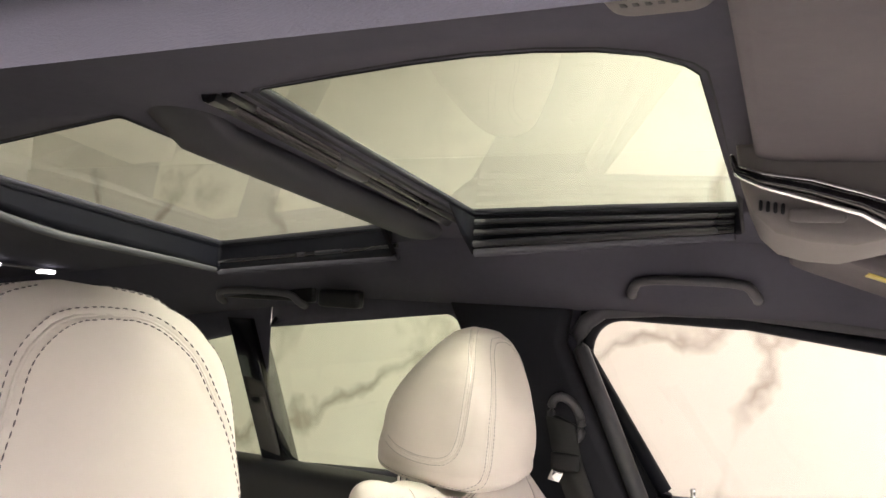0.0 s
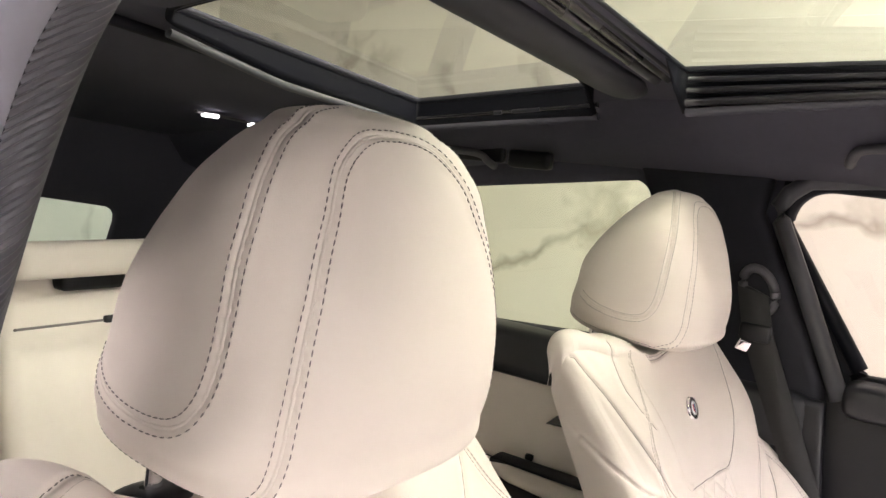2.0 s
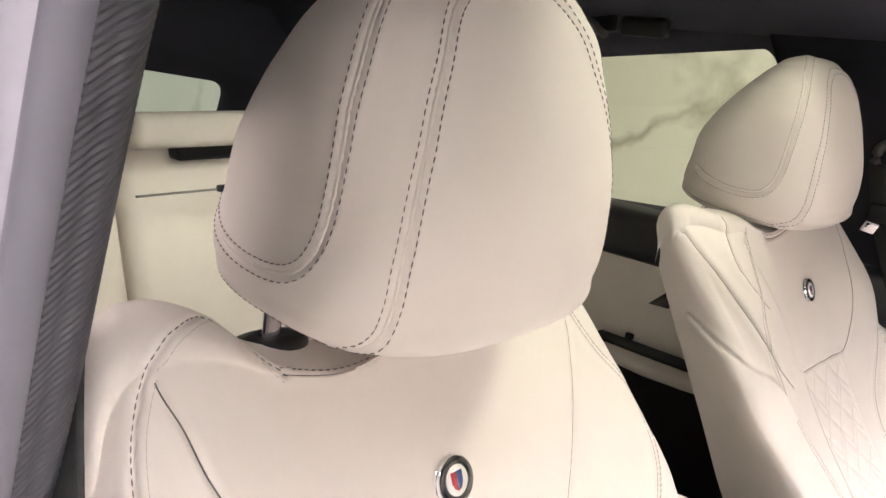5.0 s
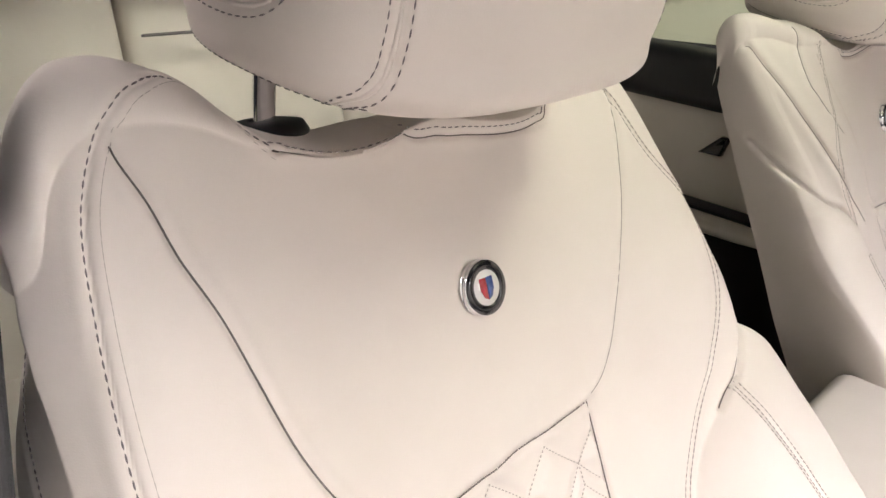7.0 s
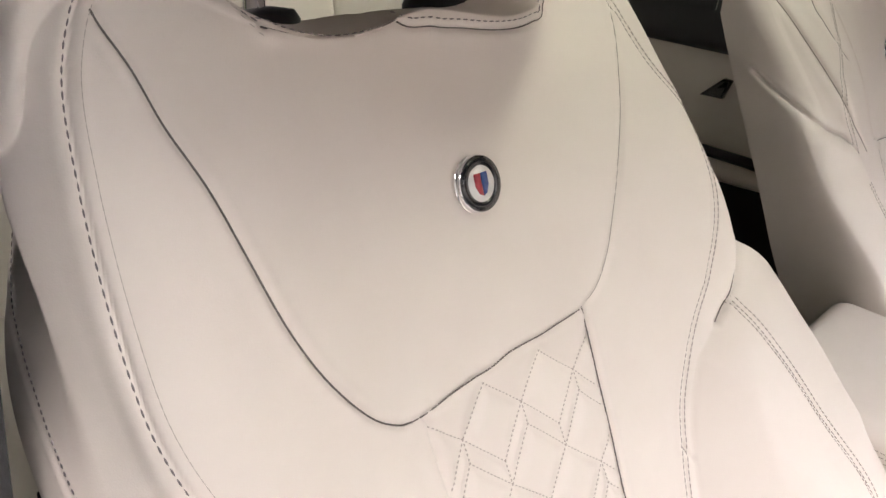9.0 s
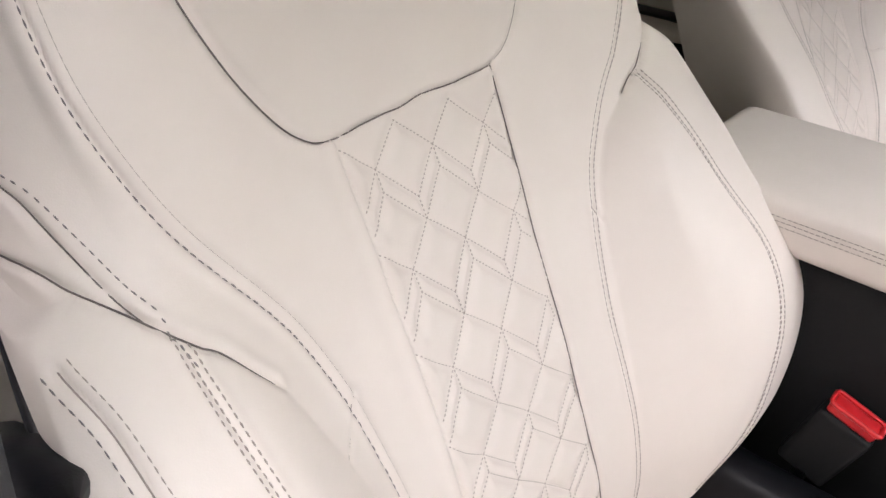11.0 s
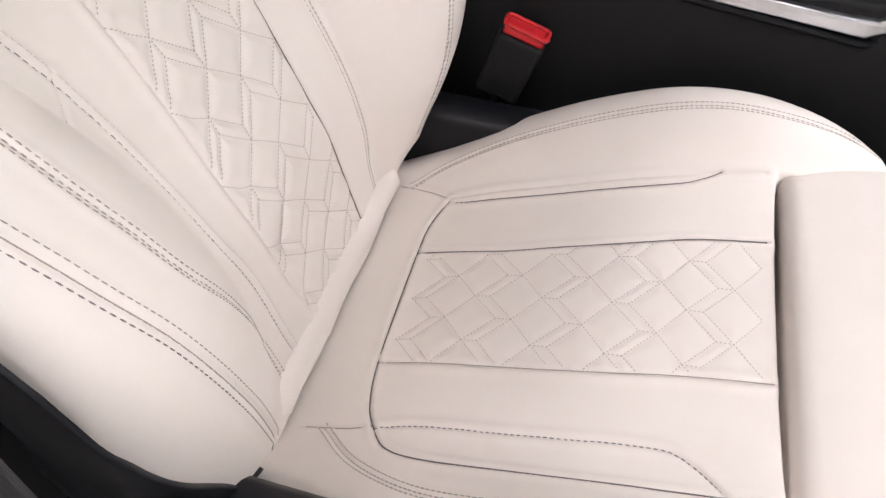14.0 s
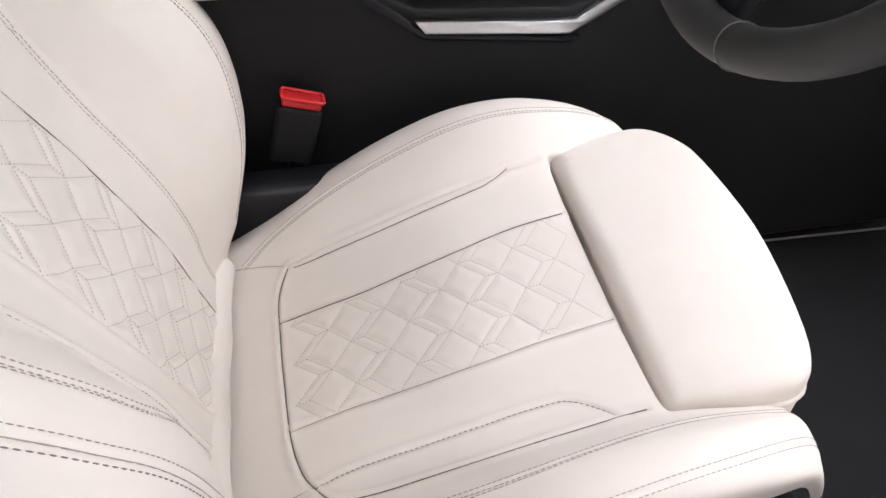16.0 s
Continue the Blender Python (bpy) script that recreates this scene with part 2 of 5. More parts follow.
def lathe(profile, n=24):
    """A turned body about z from (radius, height) pairs."""
    a = np.linspace(0, 2 * np.pi, n, endpoint=False)
    v = [(r * math.cos(t), r * math.sin(t), z) for r, z in profile for t in a]
    f = grid_faces(len(profile), n, True)
    return v, f + [tuple(reversed(range(n))), tuple(range((len(profile) - 1) * n, len(profile) * n))]


def moved(vf, m):
    return [tuple(m @ Vector(p)) for p in vf[0]], vf[1]


# ---- leather surfaces with seams ----
class Skin:
    """A grid surface over (u, v), into which seams are pressed and along which thread is sewn."""

    def __init__(self, fn, us, vs):
        self.fn, self.us, self.vs = fn, us, vs
        U, W = np.meshgrid(us, vs, indexing="ij")
        self.P = fn(U.ravel(), W.ravel())
        self.N = self.normal(U.ravel(), W.ravel())
        self.shift = np.zeros(len(self.P))
        self.U, self.W = U.ravel(), W.ravel()

    def normal(self, u, v):
        e = 1e-4
        du, dv = self.fn(u + e, v) - self.fn(u - e, v), self.fn(u, v + e) - self.fn(u, v - e)
        n = np.cross(du, dv)
        return n / (np.linalg.norm(n, axis=-1)[:, None] + 1e-12)

    def line(self, knots, step=0.0025):
        """Places, normals and sideways ways, evenly spaced along a smooth (u, v) curve."""
        knots = np.array(knots, float)
        s = np.linspace(0, len(knots) - 1, 60 * len(knots))
        uv = cr(np.arange(len(knots)), knots, s) if len(knots) > 2 else knots[0] + (knots[1] - knots[0]) * s[:, None]
        p = self.fn(uv[:, 0], uv[:, 1])
        d = np.r_[0, np.cumsum(np.linalg.norm(np.diff(p, axis=0), axis=1))]
        t = np.arange(0, d[-1], step)
        uv = np.stack([np.interp(t, d, uv[:, 0]), np.interp(t, d, uv[:, 1])], 1)
        p, n = self.fn(uv[:, 0], uv[:, 1]), self.normal(uv[:, 0], uv[:, 1])
        way = np.gradient(p, axis=0)
        way /= np.linalg.norm(way, axis=1)[:, None] + 1e-12
        return p, n, way, np.cross(n, way)

    def far(self, p):
        """How far each vertex lies from a line of places."""
        lo, hi = p.min(0) - 0.03, p.max(0) + 0.03
        near = np.where(((self.P > lo) & (self.P < hi)).all(1))[0]
        out = np.full(len(self.P), 1.0)
        for c in range(0, len(near), 4000):
            i = near[c : c + 4000]
            out[i] = np.sqrt(((self.P[i, None] - p[None]) ** 2).sum(-1).min(1))
        return out

    def under(self, p):
        """The skin's normals at places near it, and how far below each of them the pressed skin lies."""
        lo, hi = p.min(0) - 0.006, p.max(0) + 0.006
        near = np.where(((self.P > lo) & (self.P < hi)).all(1))[0]
        if len(near) < 4:
            near = np.arange(len(self.P))
        n, drop = np.empty_like(p), np.empty(len(p))
        for c in range(0, len(p), 40):
            q = p[c : c + 40]
            d = np.linalg.norm(q[:, None] - self.P[near][None], axis=-1)
            i = np.argpartition(d, 3, axis=1)[:, :4]
            w = 1 / (np.take_along_axis(d, i, 1) + 1e-5)
            w = (w / w.sum(1, keepdims=True))[..., None]
            i = near[i]
            m = (self.N[i] * w).sum(1)
            m /= np.linalg.norm(m, axis=1)[:, None] + 1e-12
            n[c : c + 40] = m
            drop[c : c + 40] = (((self.P[i] + self.N[i] * self.shift[i][..., None] - q[:, None]) * m[:, None]).sum(-1) * w[..., 0]).sum(1)
        return n, drop

    def seam(self, knots, depth=0.0026, width=0.0022, puff=0.0012, puff_width=0.009):
        d = self.far(self.line(knots)[0])
        self.shift += -depth * np.exp(-((d / width) ** 2)) + puff * np.exp(-(((d - puff_width * 0.8) / (puff_width * 0.6)) ** 2))
        return self

    def mesh(self, keep=None, rest=False):
        v = self.P + self.N * self.shift[:, None]
        nu, nv = len(self.us), len(self.vs)
        f = np.array(grid_faces(nu, nv))
        if keep is not None:
            ok = keep(self.U, self.W)
            f = f[(ok[f].sum(1) >= 2) != rest]
            used = np.unique(f)
            back = np.full(len(v), -1)
            back[used] = np.arange(len(used))
            v, f = v[used], back[f]
        return v, f


def stitches(skin, knots, offset=0.0, length=0.0042, pitch=0.0066, r=0.0005, lift=0.0003):
    """Thread along a curve, as short plump dashes."""
    p, n, way, side = skin.line(knots, pitch)
    p = p + side * offset
    n, drop = skin.under(p)
    p = p + n * (drop + lift)[:, None]
    side = np.cross(n, way)
    vs, fs = [], []
    for o, b, c, d in zip(p, n, way, side):
        base = len(vs)
        h = length / 2
        for t, k in ((-h, 0.35), (-h * 0.4, 1.0), (h * 0.4, 1.0), (h, 0.35)):
            for x, y in ((-1, -1), (1, -1), (1.0, 1), (-1.0, 1)):
                vs.append(o + c * t + d * x * r * k + b * y * r * k)
        for s in range(3):
            for q in range(4):
                q2 = (q + 1) % 4
                fs.append((base + s * 4 + q, base + s * 4 + q2, base + s * 4 + 4 + q2, base + s * 4 + 4 + q))
        fs += [(base + 3, base + 2, base + 1, base), (base + 12, base + 13, base + 14, base + 15)]
    return vs, fs


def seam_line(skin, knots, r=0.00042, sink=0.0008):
    """A thin sunk tube where two pieces of leather meet; dark ones paint in shade."""
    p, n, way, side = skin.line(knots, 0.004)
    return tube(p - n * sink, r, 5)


# ---- the showroom round the car ----
GROUND = -0.34


def room():
    x0, x1, y0, y1, top = -4.2, 3.6, -3.2, 3.0, 2.5
    floor = tagged(solid("floor", rbox(((x0 + x1) / 2, (y0 + y1) / 2, GROUND - 0.05), (x1 - x0 + 0.4, y1 - y0 + 0.4, 0.1), 0.002, 1), FLOOR_TILE, smooth=False), "grey polished stone floor of a showroom", "floor", kind="structure")
    for name, c, s in (
        ("wall_north", ((x0 + x1) / 2, y1 + 0.1, (GROUND + top) / 2), (x1 - x0 + 0.4, 0.2, top - GROUND)),
        ("wall_south", ((x0 + x1) / 2, y0 - 0.1, (GROUND + top) / 2), (x1 - x0 + 0.4, 0.2, top - GROUND)),
        ("wall_west", (x0 - 0.1, (y0 + y1) / 2, (GROUND + top) / 2), (0.2, y1 - y0, top - GROUND)),
        ("wall_east", (x1 + 0.1, (y0 + y1) / 2, (GROUND + top) / 2), (0.2, y1 - y0, top - GROUND)),
    ):
        far_side = name == "wall_north"
        tagged(solid(name, rbox(c, s, 0.002, 1), CEILING_PAINT if far_side else MARBLE, smooth=False), "plain white wall above marble cladding" if far_side else "white marble wall with grey branching veins", "wall", kind="structure")
    tagged(solid("marble_cladding", rbox(((x0 + x1) / 2, y1 - 0.012, (GROUND + 1.78) / 2), (x1 - x0, 0.02, 1.78 - GROUND), 0.003, 1), MARBLE, smooth=False), "white marble wall cladding with grey branching veins", "wall cladding", kind="structure")
    tagged(solid("ceiling", rbox(((x0 + x1) / 2, (y0 + y1) / 2, top + 0.05), (x1 - x0 + 0.4, y1 - y0 + 0.4, 0.1), 0.002, 1), CEILING_PAINT, smooth=False), "plain white painted ceiling of a showroom", "ceiling", kind="structure")
    # unseen panels, added and sized to fill light on seats and roof lining
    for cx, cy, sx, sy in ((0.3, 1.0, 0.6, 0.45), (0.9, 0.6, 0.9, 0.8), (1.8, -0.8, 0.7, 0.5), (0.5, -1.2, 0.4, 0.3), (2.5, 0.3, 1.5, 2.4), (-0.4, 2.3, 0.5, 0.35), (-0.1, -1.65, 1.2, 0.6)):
        lamp = thing("ceiling_light", "unseen white light panel added to the white ceiling as fill", "ceiling light", "ceiling light panels")
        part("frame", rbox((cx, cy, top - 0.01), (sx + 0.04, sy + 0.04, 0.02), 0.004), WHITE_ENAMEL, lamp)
        part("diffuser", rbox((cx, cy, top - 0.024), (sx, sy, 0.008), 0.002, 1), WARM_FILL if cy < -1.5 else PANEL_FILL, lamp)


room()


# ---- roof ----
def roof_z(x, y):
    return 1.255 - 0.069 * y - 1.4 * np.maximum(0, 0.1 - y) ** 2 - 0.10 * np.maximum(0, -0.33 - x) - 0.25 * np.maximum(0, x - 0.25) ** 2


def ring(inner, outer, z_of, steps=10, lip=0.003):
    """A sheet between an opening and an outer edge, with an upright lip in the opening."""
    inner, outer = np.array(inner), np.array(outer)
    n = len(inner)
    rows = []
    if lip:
        rows.append(np.c_[inner, z_of(inner[:, 0], inner[:, 1]) + lip])
    for k in range(steps + 1):
        t = k / steps
        q = inner * (1 - t) + outer * t
        z = z_of(q[:, 0], q[:, 1])
        z = z - 0.006 * math.exp(-((t * steps) ** 2) * 2.0) + (0.006 if k == 0 else 0)
        rows.append(np.c_[q, z])
    V = np.concatenate(rows)
    return V.tolist(), grid_faces(len(rows), n, True)


def to_rect(loop, x0, x1, y0, y1):
    """For each point of a loop the point of a rectangle in the same direction from its middle."""
    c = np.mean(loop, axis=0)
    out = []
    for p in loop:
        d = np.subtract(p, c)
        k = min([(x1 - c[0]) / d[0] if d[0] > 1e-9 else 1e9, (x0 - c[0]) / d[0] if d[0] < -1e-9 else 1e9, (y1 - c[1]) / d[1] if d[1] > 1e-9 else 1e9, (y0 - c[1]) / d[1] if d[1] < -1e-9 else 1e9])
        out.append(tuple(c + d * k))
    return out


def quad_loop(a, b, c, d, r=0.03, n=6):
    """A four-sided opening with rounded corners."""
    out, P = [], [np.array(p, float) for p in (a, b, c, d)]
    for i in range(4):
        p, q, s = P[i - 1], P[i], P[(i + 1) % 4]
        u, w = (p - q) / np.linalg.norm(p - q), (s - q) / np.linalg.norm(s - q)
        for k in range(n + 1):
            t = k / n
            out.append(tuple((q + u * r) * (1 - t) ** 2 + 2 * q * t * (1 - t) + (q + w * r) * t**2))
        nxt = P[(i + 1) % 4]
        for k in range(1, 12):
            t = k / 12
            e0, e1 = q + w * r, nxt - w * r
            out.append(tuple(e0 * (1 - t) + e1 * t))
    return out


def dense_loop(points, n=7):
    """A closed outline, evenly filled between its corners."""
    out = []
    for p, q in zip(points, points[1:] + points[:1]):
        out += [(p[0] + (q[0] - p[0]) * t / n, p[1] + (q[1] - p[1]) * t / n) for t in range(n)]
    return out


FRONT_OPEN = dense_loop([(0.126, 0.172), (0.133, 0.188), (0.134, 0.323), (0.137, 0.617), (-0.02, 0.632), (-0.206, 0.660), (-0.199, 0.337), (-0.193, 0.165), (-0.185, 0.158), (-0.097, 0.143), (-0.045, 0.135), (0.0, 0.131), (0.04, 0.132), (0.078, 0.139), (0.105, 0.151)])
REAR_OPEN = quad_loop((-0.362, 0.187), (-0.376, 0.747), (-0.722, 0.753), (-0.664, 0.200), 0.008)


def roof():
    car_roof = thing("car_roof", "anthracite car roof lining with a two-part panoramic glass roof", "car roof")
    part("headliner", ring(FRONT_OPEN, to_rect(FRONT_OPEN, -0.30, 0.62, -0.19, 0.86), roof_z), HEADLINER, car_roof, "anthracite fabric headliner round the front glass")
    part("headliner", ring(REAR_OPEN, to_rect(REAR_OPEN, -1.75, -0.30, -0.19, 0.86), roof_z), HEADLINER, car_roof, "anthracite fabric headliner round the rear glass")
    for loop in (FRONT_OPEN, REAR_OPEN):
        a = np.array(loop)
        zl = roof_z(a[:, 0], a[:, 1])
        part("opening_lip", (np.concatenate([np.c_[a, zl - 0.0005], np.c_[a * 0.998 + 0.002 * a.mean(0), zl - 0.001], np.c_[a * 0.995 + 0.005 * a.mean(0), zl - 0.001], np.c_[a * 0.995 + 0.005 * a.mean(0), zl + 0.004]]), grid_faces(4, len(a), True)), RUBBER, car_roof, "black rubber lip of the roof opening")
    for loop, h in ((FRONT_OPEN, 0.003), (REAR_OPEN, 0.003)):
        c = np.mean(loop, axis=0)
        big = [tuple(c + (np.array(p) - c) * 1.05) for p in loop]
        v = [(p[0], p[1], float(roof_z(p[0], p[1])) + h) for p in big]
        n = len(v)
        rows, cc = [], np.array([c[0], c[1], float(roof_z(*c)) + h])
        for k in range(7):
            t = k / 6 * 0.98
            for p in big:
                q = np.array(p) * (1 - t) + c * t
                rows.append((q[0], q[1], float(roof_z(q[0], q[1])) + h))
        glass = part("glass_panel", (rows + [tuple(cc)], grid_faces(7, n, True) + [(6 * n + i, len(rows), 6 * n + (i + 1) % n) for i in range(n)]), ROOF_GLASS if loop is FRONT_OPEN else REAR_ROOF_GLASS, car_roof, "green-tinted roof glass")
    # deep black recess walls on the far and rear sides, with rails along them
    def recess(loop, deep):
        a = np.array(loop)
        d = np.array([deep(x, y) for x, y in loop])
        z = roof_z(a[:, 0], a[:, 1])
        out = (a - a.mean(0)) / np.linalg.norm(a - a.mean(0), axis=1)[:, None]
        rows = [np.c_[a + out * w, z + 0.004 - (d + 0.004) * t] for t, w in ((0, 0.0), (0.3, 0.001), (0.7, 0.003), (1, 0.005))]
        rows.append(np.c_[a + out * 0.012, z - d + 0.004])
        part("recess_wall", (np.concatenate(rows), grid_faces(5, len(a), True)), RUBBER, car_roof, "deep black wall of the roof opening")

    far = lambda y, y0: float(np.clip((y - y0 + 0.06) / 0.05, 0, 1))
    front_deep = lambda x: 0.052 - 0.075 * max(0.0, x + 0.2)
    rear_deep = 0.042
    recess(FRONT_OPEN, lambda x, y: front_deep(x) * far(y, 0.62 - 0.12 * x) + 0.0005)
    recess(REAR_OPEN, lambda x, y: rear_deep * max(far(y, 0.745), float(np.clip((-0.655 - 0.10 * (y - 0.2) - x) / 0.012, 0, 1)) * (0.5 + 0.5 * min(1, max(0, y - 0.2) / 0.2))) + 0.0005)
    xs = np.linspace(-0.20, 0.132, 14)
    for t, r in ((0.22, 0.0034), (0.50, 0.0042), (0.80, 0.0052)):
        part("rail", tube([(x, 0.628 - 0.11 * x, float(roof_z(x, 0.63)) - front_deep(x) * t) for x in xs], r, 8), RAIL_BLACK, car_roof, "black guide rail of the front glass")
    part("rail", tube([(x, 0.634 - 0.11 * x, float(roof_z(x, 0.63)) - front_deep(x) * 1.02) for x in xs], 0.006, 8), HEADLINER, car_roof)
    xs = np.linspace(-0.37, -0.725, 12)
    part("rail", tube([(x, 0.752 - 0.012 * (x + 0.37), float(roof_z(x, 0.75)) - rear_deep * 0.62) for x in xs], 0.004, 8), RAIL_BLACK, car_roof)
    part("rail", tube([(x, 0.757 - 0.012 * (x + 0.37), float(roof_z(x, 0.75)) - rear_deep * 1.02) for x in xs], 0.006, 8), HEADLINER, car_roof)
    ys = np.linspace(0.2, 0.755, 14)
    part("rail", tube([(-0.672 - 0.103 * (y - 0.2), y, float(roof_z(-0.69, y)) - 0.004 - 0.038 * min(1, (y - 0.2) / 0.2 * 0.5 + 0.5)) for y in ys], 0.006, 8), SEAL_GREY, car_roof, "grey edge of the rear roof opening")
    part("seal", tube([(-0.75 - 0.1 * (y - 0.2), y, float(roof_z(-0.75, y)) - 0.006) for y in np.linspace(0.0, 0.83, 16)], 0.008, 8), PILLAR_CLOTH, car_roof)
    for dx, dz, r, m in ((-0.010, 0.006, 0.008, RUBBER), (-0.026, 0.001, 0.006, RAIL_BLACK), (-0.044, 0.0, 0.008, RAIL_BLACK)):
        part("seal", tube([(-0.192 - 0.05 * (y - 0.14) + dx, y, float(roof_z(-0.2, y)) + dz) for y in np.linspace(0.16, 0.70, 16)], r, 8), m, car_roof)
    bar = np.linspace(0.15, 0.775, 22)
    part("crossbar", tube([(-0.305 - 0.02 * (y - 0.14), y, float(roof_z(-0.3, y)) - 0.008 + 0.042 * max(0, 0.235 - y) / 0.085) for y in bar], [0.030] + [0.036] * 18 + [0.034, 0.026, 0.010], 16, 0.5), BAR_GREY, car_roof, "padded grey crossbar between the glass panels")
    # outer skin keeps light out
    part("roof_skin", ring([tuple(np.mean(FRONT_OPEN, axis=0) + (np.array(p) - np.mean(FRONT_OPEN, axis=0)) * 1.08) for p in FRONT_OPEN], to_rect(FRONT_OPEN, -0.305, 0.66, -0.25, 1.1), lambda x, y: roof_z(x, y) + 0.012, 6, 0.004), HEADLINER, car_roof, "dark roof shell")
    part("roof_skin", ring([tuple(np.mean(REAR_OPEN, axis=0) + (np.array(p) - np.mean(REAR_OPEN, axis=0)) * 1.08) for p in REAR_OPEN], to_rect(REAR_OPEN, -1.8, -0.305, -0.25, 1.1), lambda x, y: roof_z(x, y) + 0.012, 6, 0.004), HEADLINER, car_roof, "dark roof shell")
    # cant rail over the passenger doors
    xs = np.linspace(-1.75, 0.75, 40)
    prof = [(0.85, None), (0.90, 1.135), (0.96, 1.11), (1.02, 1.09), (1.06, 1.088), (1.10, 1.10), (1.13, 1.13)]
    rows = []
    for x in xs:
        for y, z in prof:
            rows.append((x, y, float(roof_z(x, y)) if z is None else z - 0.13 * max(0, -0.6 - x) - 0.10 * max(0, x - 0.25)))
    part("cant_rail", (rows, grid_faces(len(xs), len(prof))), HEADLINER, car_roof)
    return car_roof


roof()


def panel_with_window(name, y, hole, outer, mat, thick, parent, label=""):
    """An upright sheet in x and z at y, with a window opening."""
    o = to_rect(hole, *outer)
    n = len(hole)
    rows = []
    for yy, inn, out in ((y + thick, True, False), (y, True, False)):
        rows += [(p[0], yy, p[1]) for p in hole]
    for k in range(1, 5):
        t = k / 4
        rows += [(p[0] * (1 - t) + q[0] * t, y, p[1] * (1 - t) + q[1] * t) for p, q in zip(hole, o)]
    return part(name, (rows, grid_faces(6, n, True)), mat, parent, label)


FRONT_WIN = quad_loop((0.0, 0.768), (0.80, 0.82), (0.42, 1.045), (0.11, 1.086), 0.02)[:-15]
FRONT_WIN = FRONT_WIN + [(-0.06 - 0.078 * math.sin(t) ** 0.8, 1.019 + 0.068 * math.cos(t)) for t in np.linspace(0.05, 1.75, 16)]
REAR_WIN = quad_loop((-0.80, 0.725), (-0.22, 0.76), (-0.40, 1.07), (-0.92, 1.005), 0.03)
QUARTER_WIN = quad_loop((-1.2, 0.715), (-0.775, 0.72), (-0.905, 1.003), (-1.25, 0.92), 0.03)


def doors():
    d = thing("passenger_door", "closed car door with black upper trim and cream leather lower panel", "car door")
    panel_with_window("window_frame", 1.075, FRONT_WIN, (-0.26, 0.95, 0.74, 1.13), PILLAR_CLOTH, 0.05, d)
    part("window_seal", tube([(p[0], 1.07, p[1]) for p in FRONT_WIN + FRONT_WIN[:1]], 0.013, 8), RUBBER, d)
    part("glass", ([(p[0], 1.10, p[1]) for p in FRONT_WIN], [tuple(range(len(FRONT_WIN)))]), CLEAR_GLASS, d, "clear side window").visible_shadow = False
    part("upper_trim", rbox((0.46, 1.055, 0.745), (0.94, 0.10, 0.06), 0.03, 3), DARK_LEATHER, d)
    part("door_panel", rbox((0.53, 1.07, 0.40), (0.80, 0.07, 0.61), 0.02, 2), LEATHER, d, "cream leather lower door panel")
    part("door_edge", rbox((0.04, 1.072, 0.40), (0.26, 0.05, 0.72), 0.01, 2), BLACK_PLASTIC, d, "black edge of the door panel")
    lock = part("lock_pin", moved(lathe([(0.011, 0), (0.011, 0.004), (0.004, 0.008), (0.004, 0.02), (0.005, 0.024), (0.002, 0.027)], 14), pose(0.055, 1.045, 0.778)), CHROME, d)
    r = thing("rear_door", "closed rear car door with black upper trim and cream panel", "car door")
    panel_with_window("window_frame", 1.065, REAR_WIN, (-0.83, -0.15, 0.70, 1.12), HEADLINER, 0.05, r)
    panel_with_window("window_frame", 1.062, QUARTER_WIN, (-1.5, -0.83, 0.70, 1.12), HEADLINER, 0.05, r)
    part("window_divider", slab([(-0.935, 1.03), (-0.875, 1.03), (-0.745, 0.70), (-0.80, 0.70)], "y", 1.045, 1.10, 0.004), GLOSS_BLACK, r)
    for loop in (REAR_WIN, QUARTER_WIN):
        part("glass", ([(p[0], 1.095, p[1]) for p in loop], [tuple(range(len(loop)))]), REAR_GLASS, r, "green-tinted rear side window")
    part("upper_trim", rbox((-0.55, 1.04, 0.69), (1.0, 0.10, 0.10), 0.03, 3), DARK_LEATHER, r)
    part("door_panel", rbox((-0.55, 1.055, 0.555), (0.95, 0.06, 0.215), 0.015, 2), LEATHER, r, "cream leather door panel")
    part("lower_panel", rbox((-0.55, 1.065, 0.26), (0.95, 0.05, 0.36), 0.01, 2), CONSOLE_BLACK, r, "black lower door panel")
    shelf = [(-0.64, 0.985), (-0.56, 0.962), (-0.48, 0.957), (-0.40, 0.965), (-0.30, 0.985), (-0.22, 1.03)]
    part("arm_shelf", tube([(x, y, 0.452 - 0.02 * (x + 0.4)) for x, y in shelf], [0.012, 0.020, 0.022, 0.022, 0.020, 0.012], 12, 0.8), LEATHER, r, "cream armrest lip with a grip recess")
    part("grip_recess", rbox((-0.47, 0.992, 0.468), (0.30, 0.05, 0.012), 0.005, 2), BLACK_PLASTIC, r)
    part("door_pull", slab([(-0.525, 0.560), (-0.48, 0.562), (-0.47, 0.596), (-0.485, 0.598)], "y", 1.012, 1.03, 0.004, 2), GLOSS_BLACK, r, "gloss black door release")
    part("pocket_screw", rbox((-0.555, 1.02, 0.478), (0.018, 0.012, 0.014), 0.005, 2), BLACK_PLASTIC, r)
    # upright between the passenger doors
    p = thing("passenger_b_pillar", "anthracite pillar trim with a belt anchor, between the passenger doors", "car pillar")
    part("trim", slab([(-0.40, 1.10), (-0.16, 1.10), (-0.17, 1.03), (-0.04, 0.76), (0.0, 0.40), (-0.24, 0.30), (-0.24, 0.76)], "y", 1.02, 1.07, 0.02, 3), PILLAR_CLOTH, p)
    part("lower_trim", slab([(-0.22, 0.735), (-0.03, 0.735), (0.0, 0.35), (-0.24, 0.25)], "y", 1.0, 1.03, 0.012, 2), BLACK_PLASTIC, p)
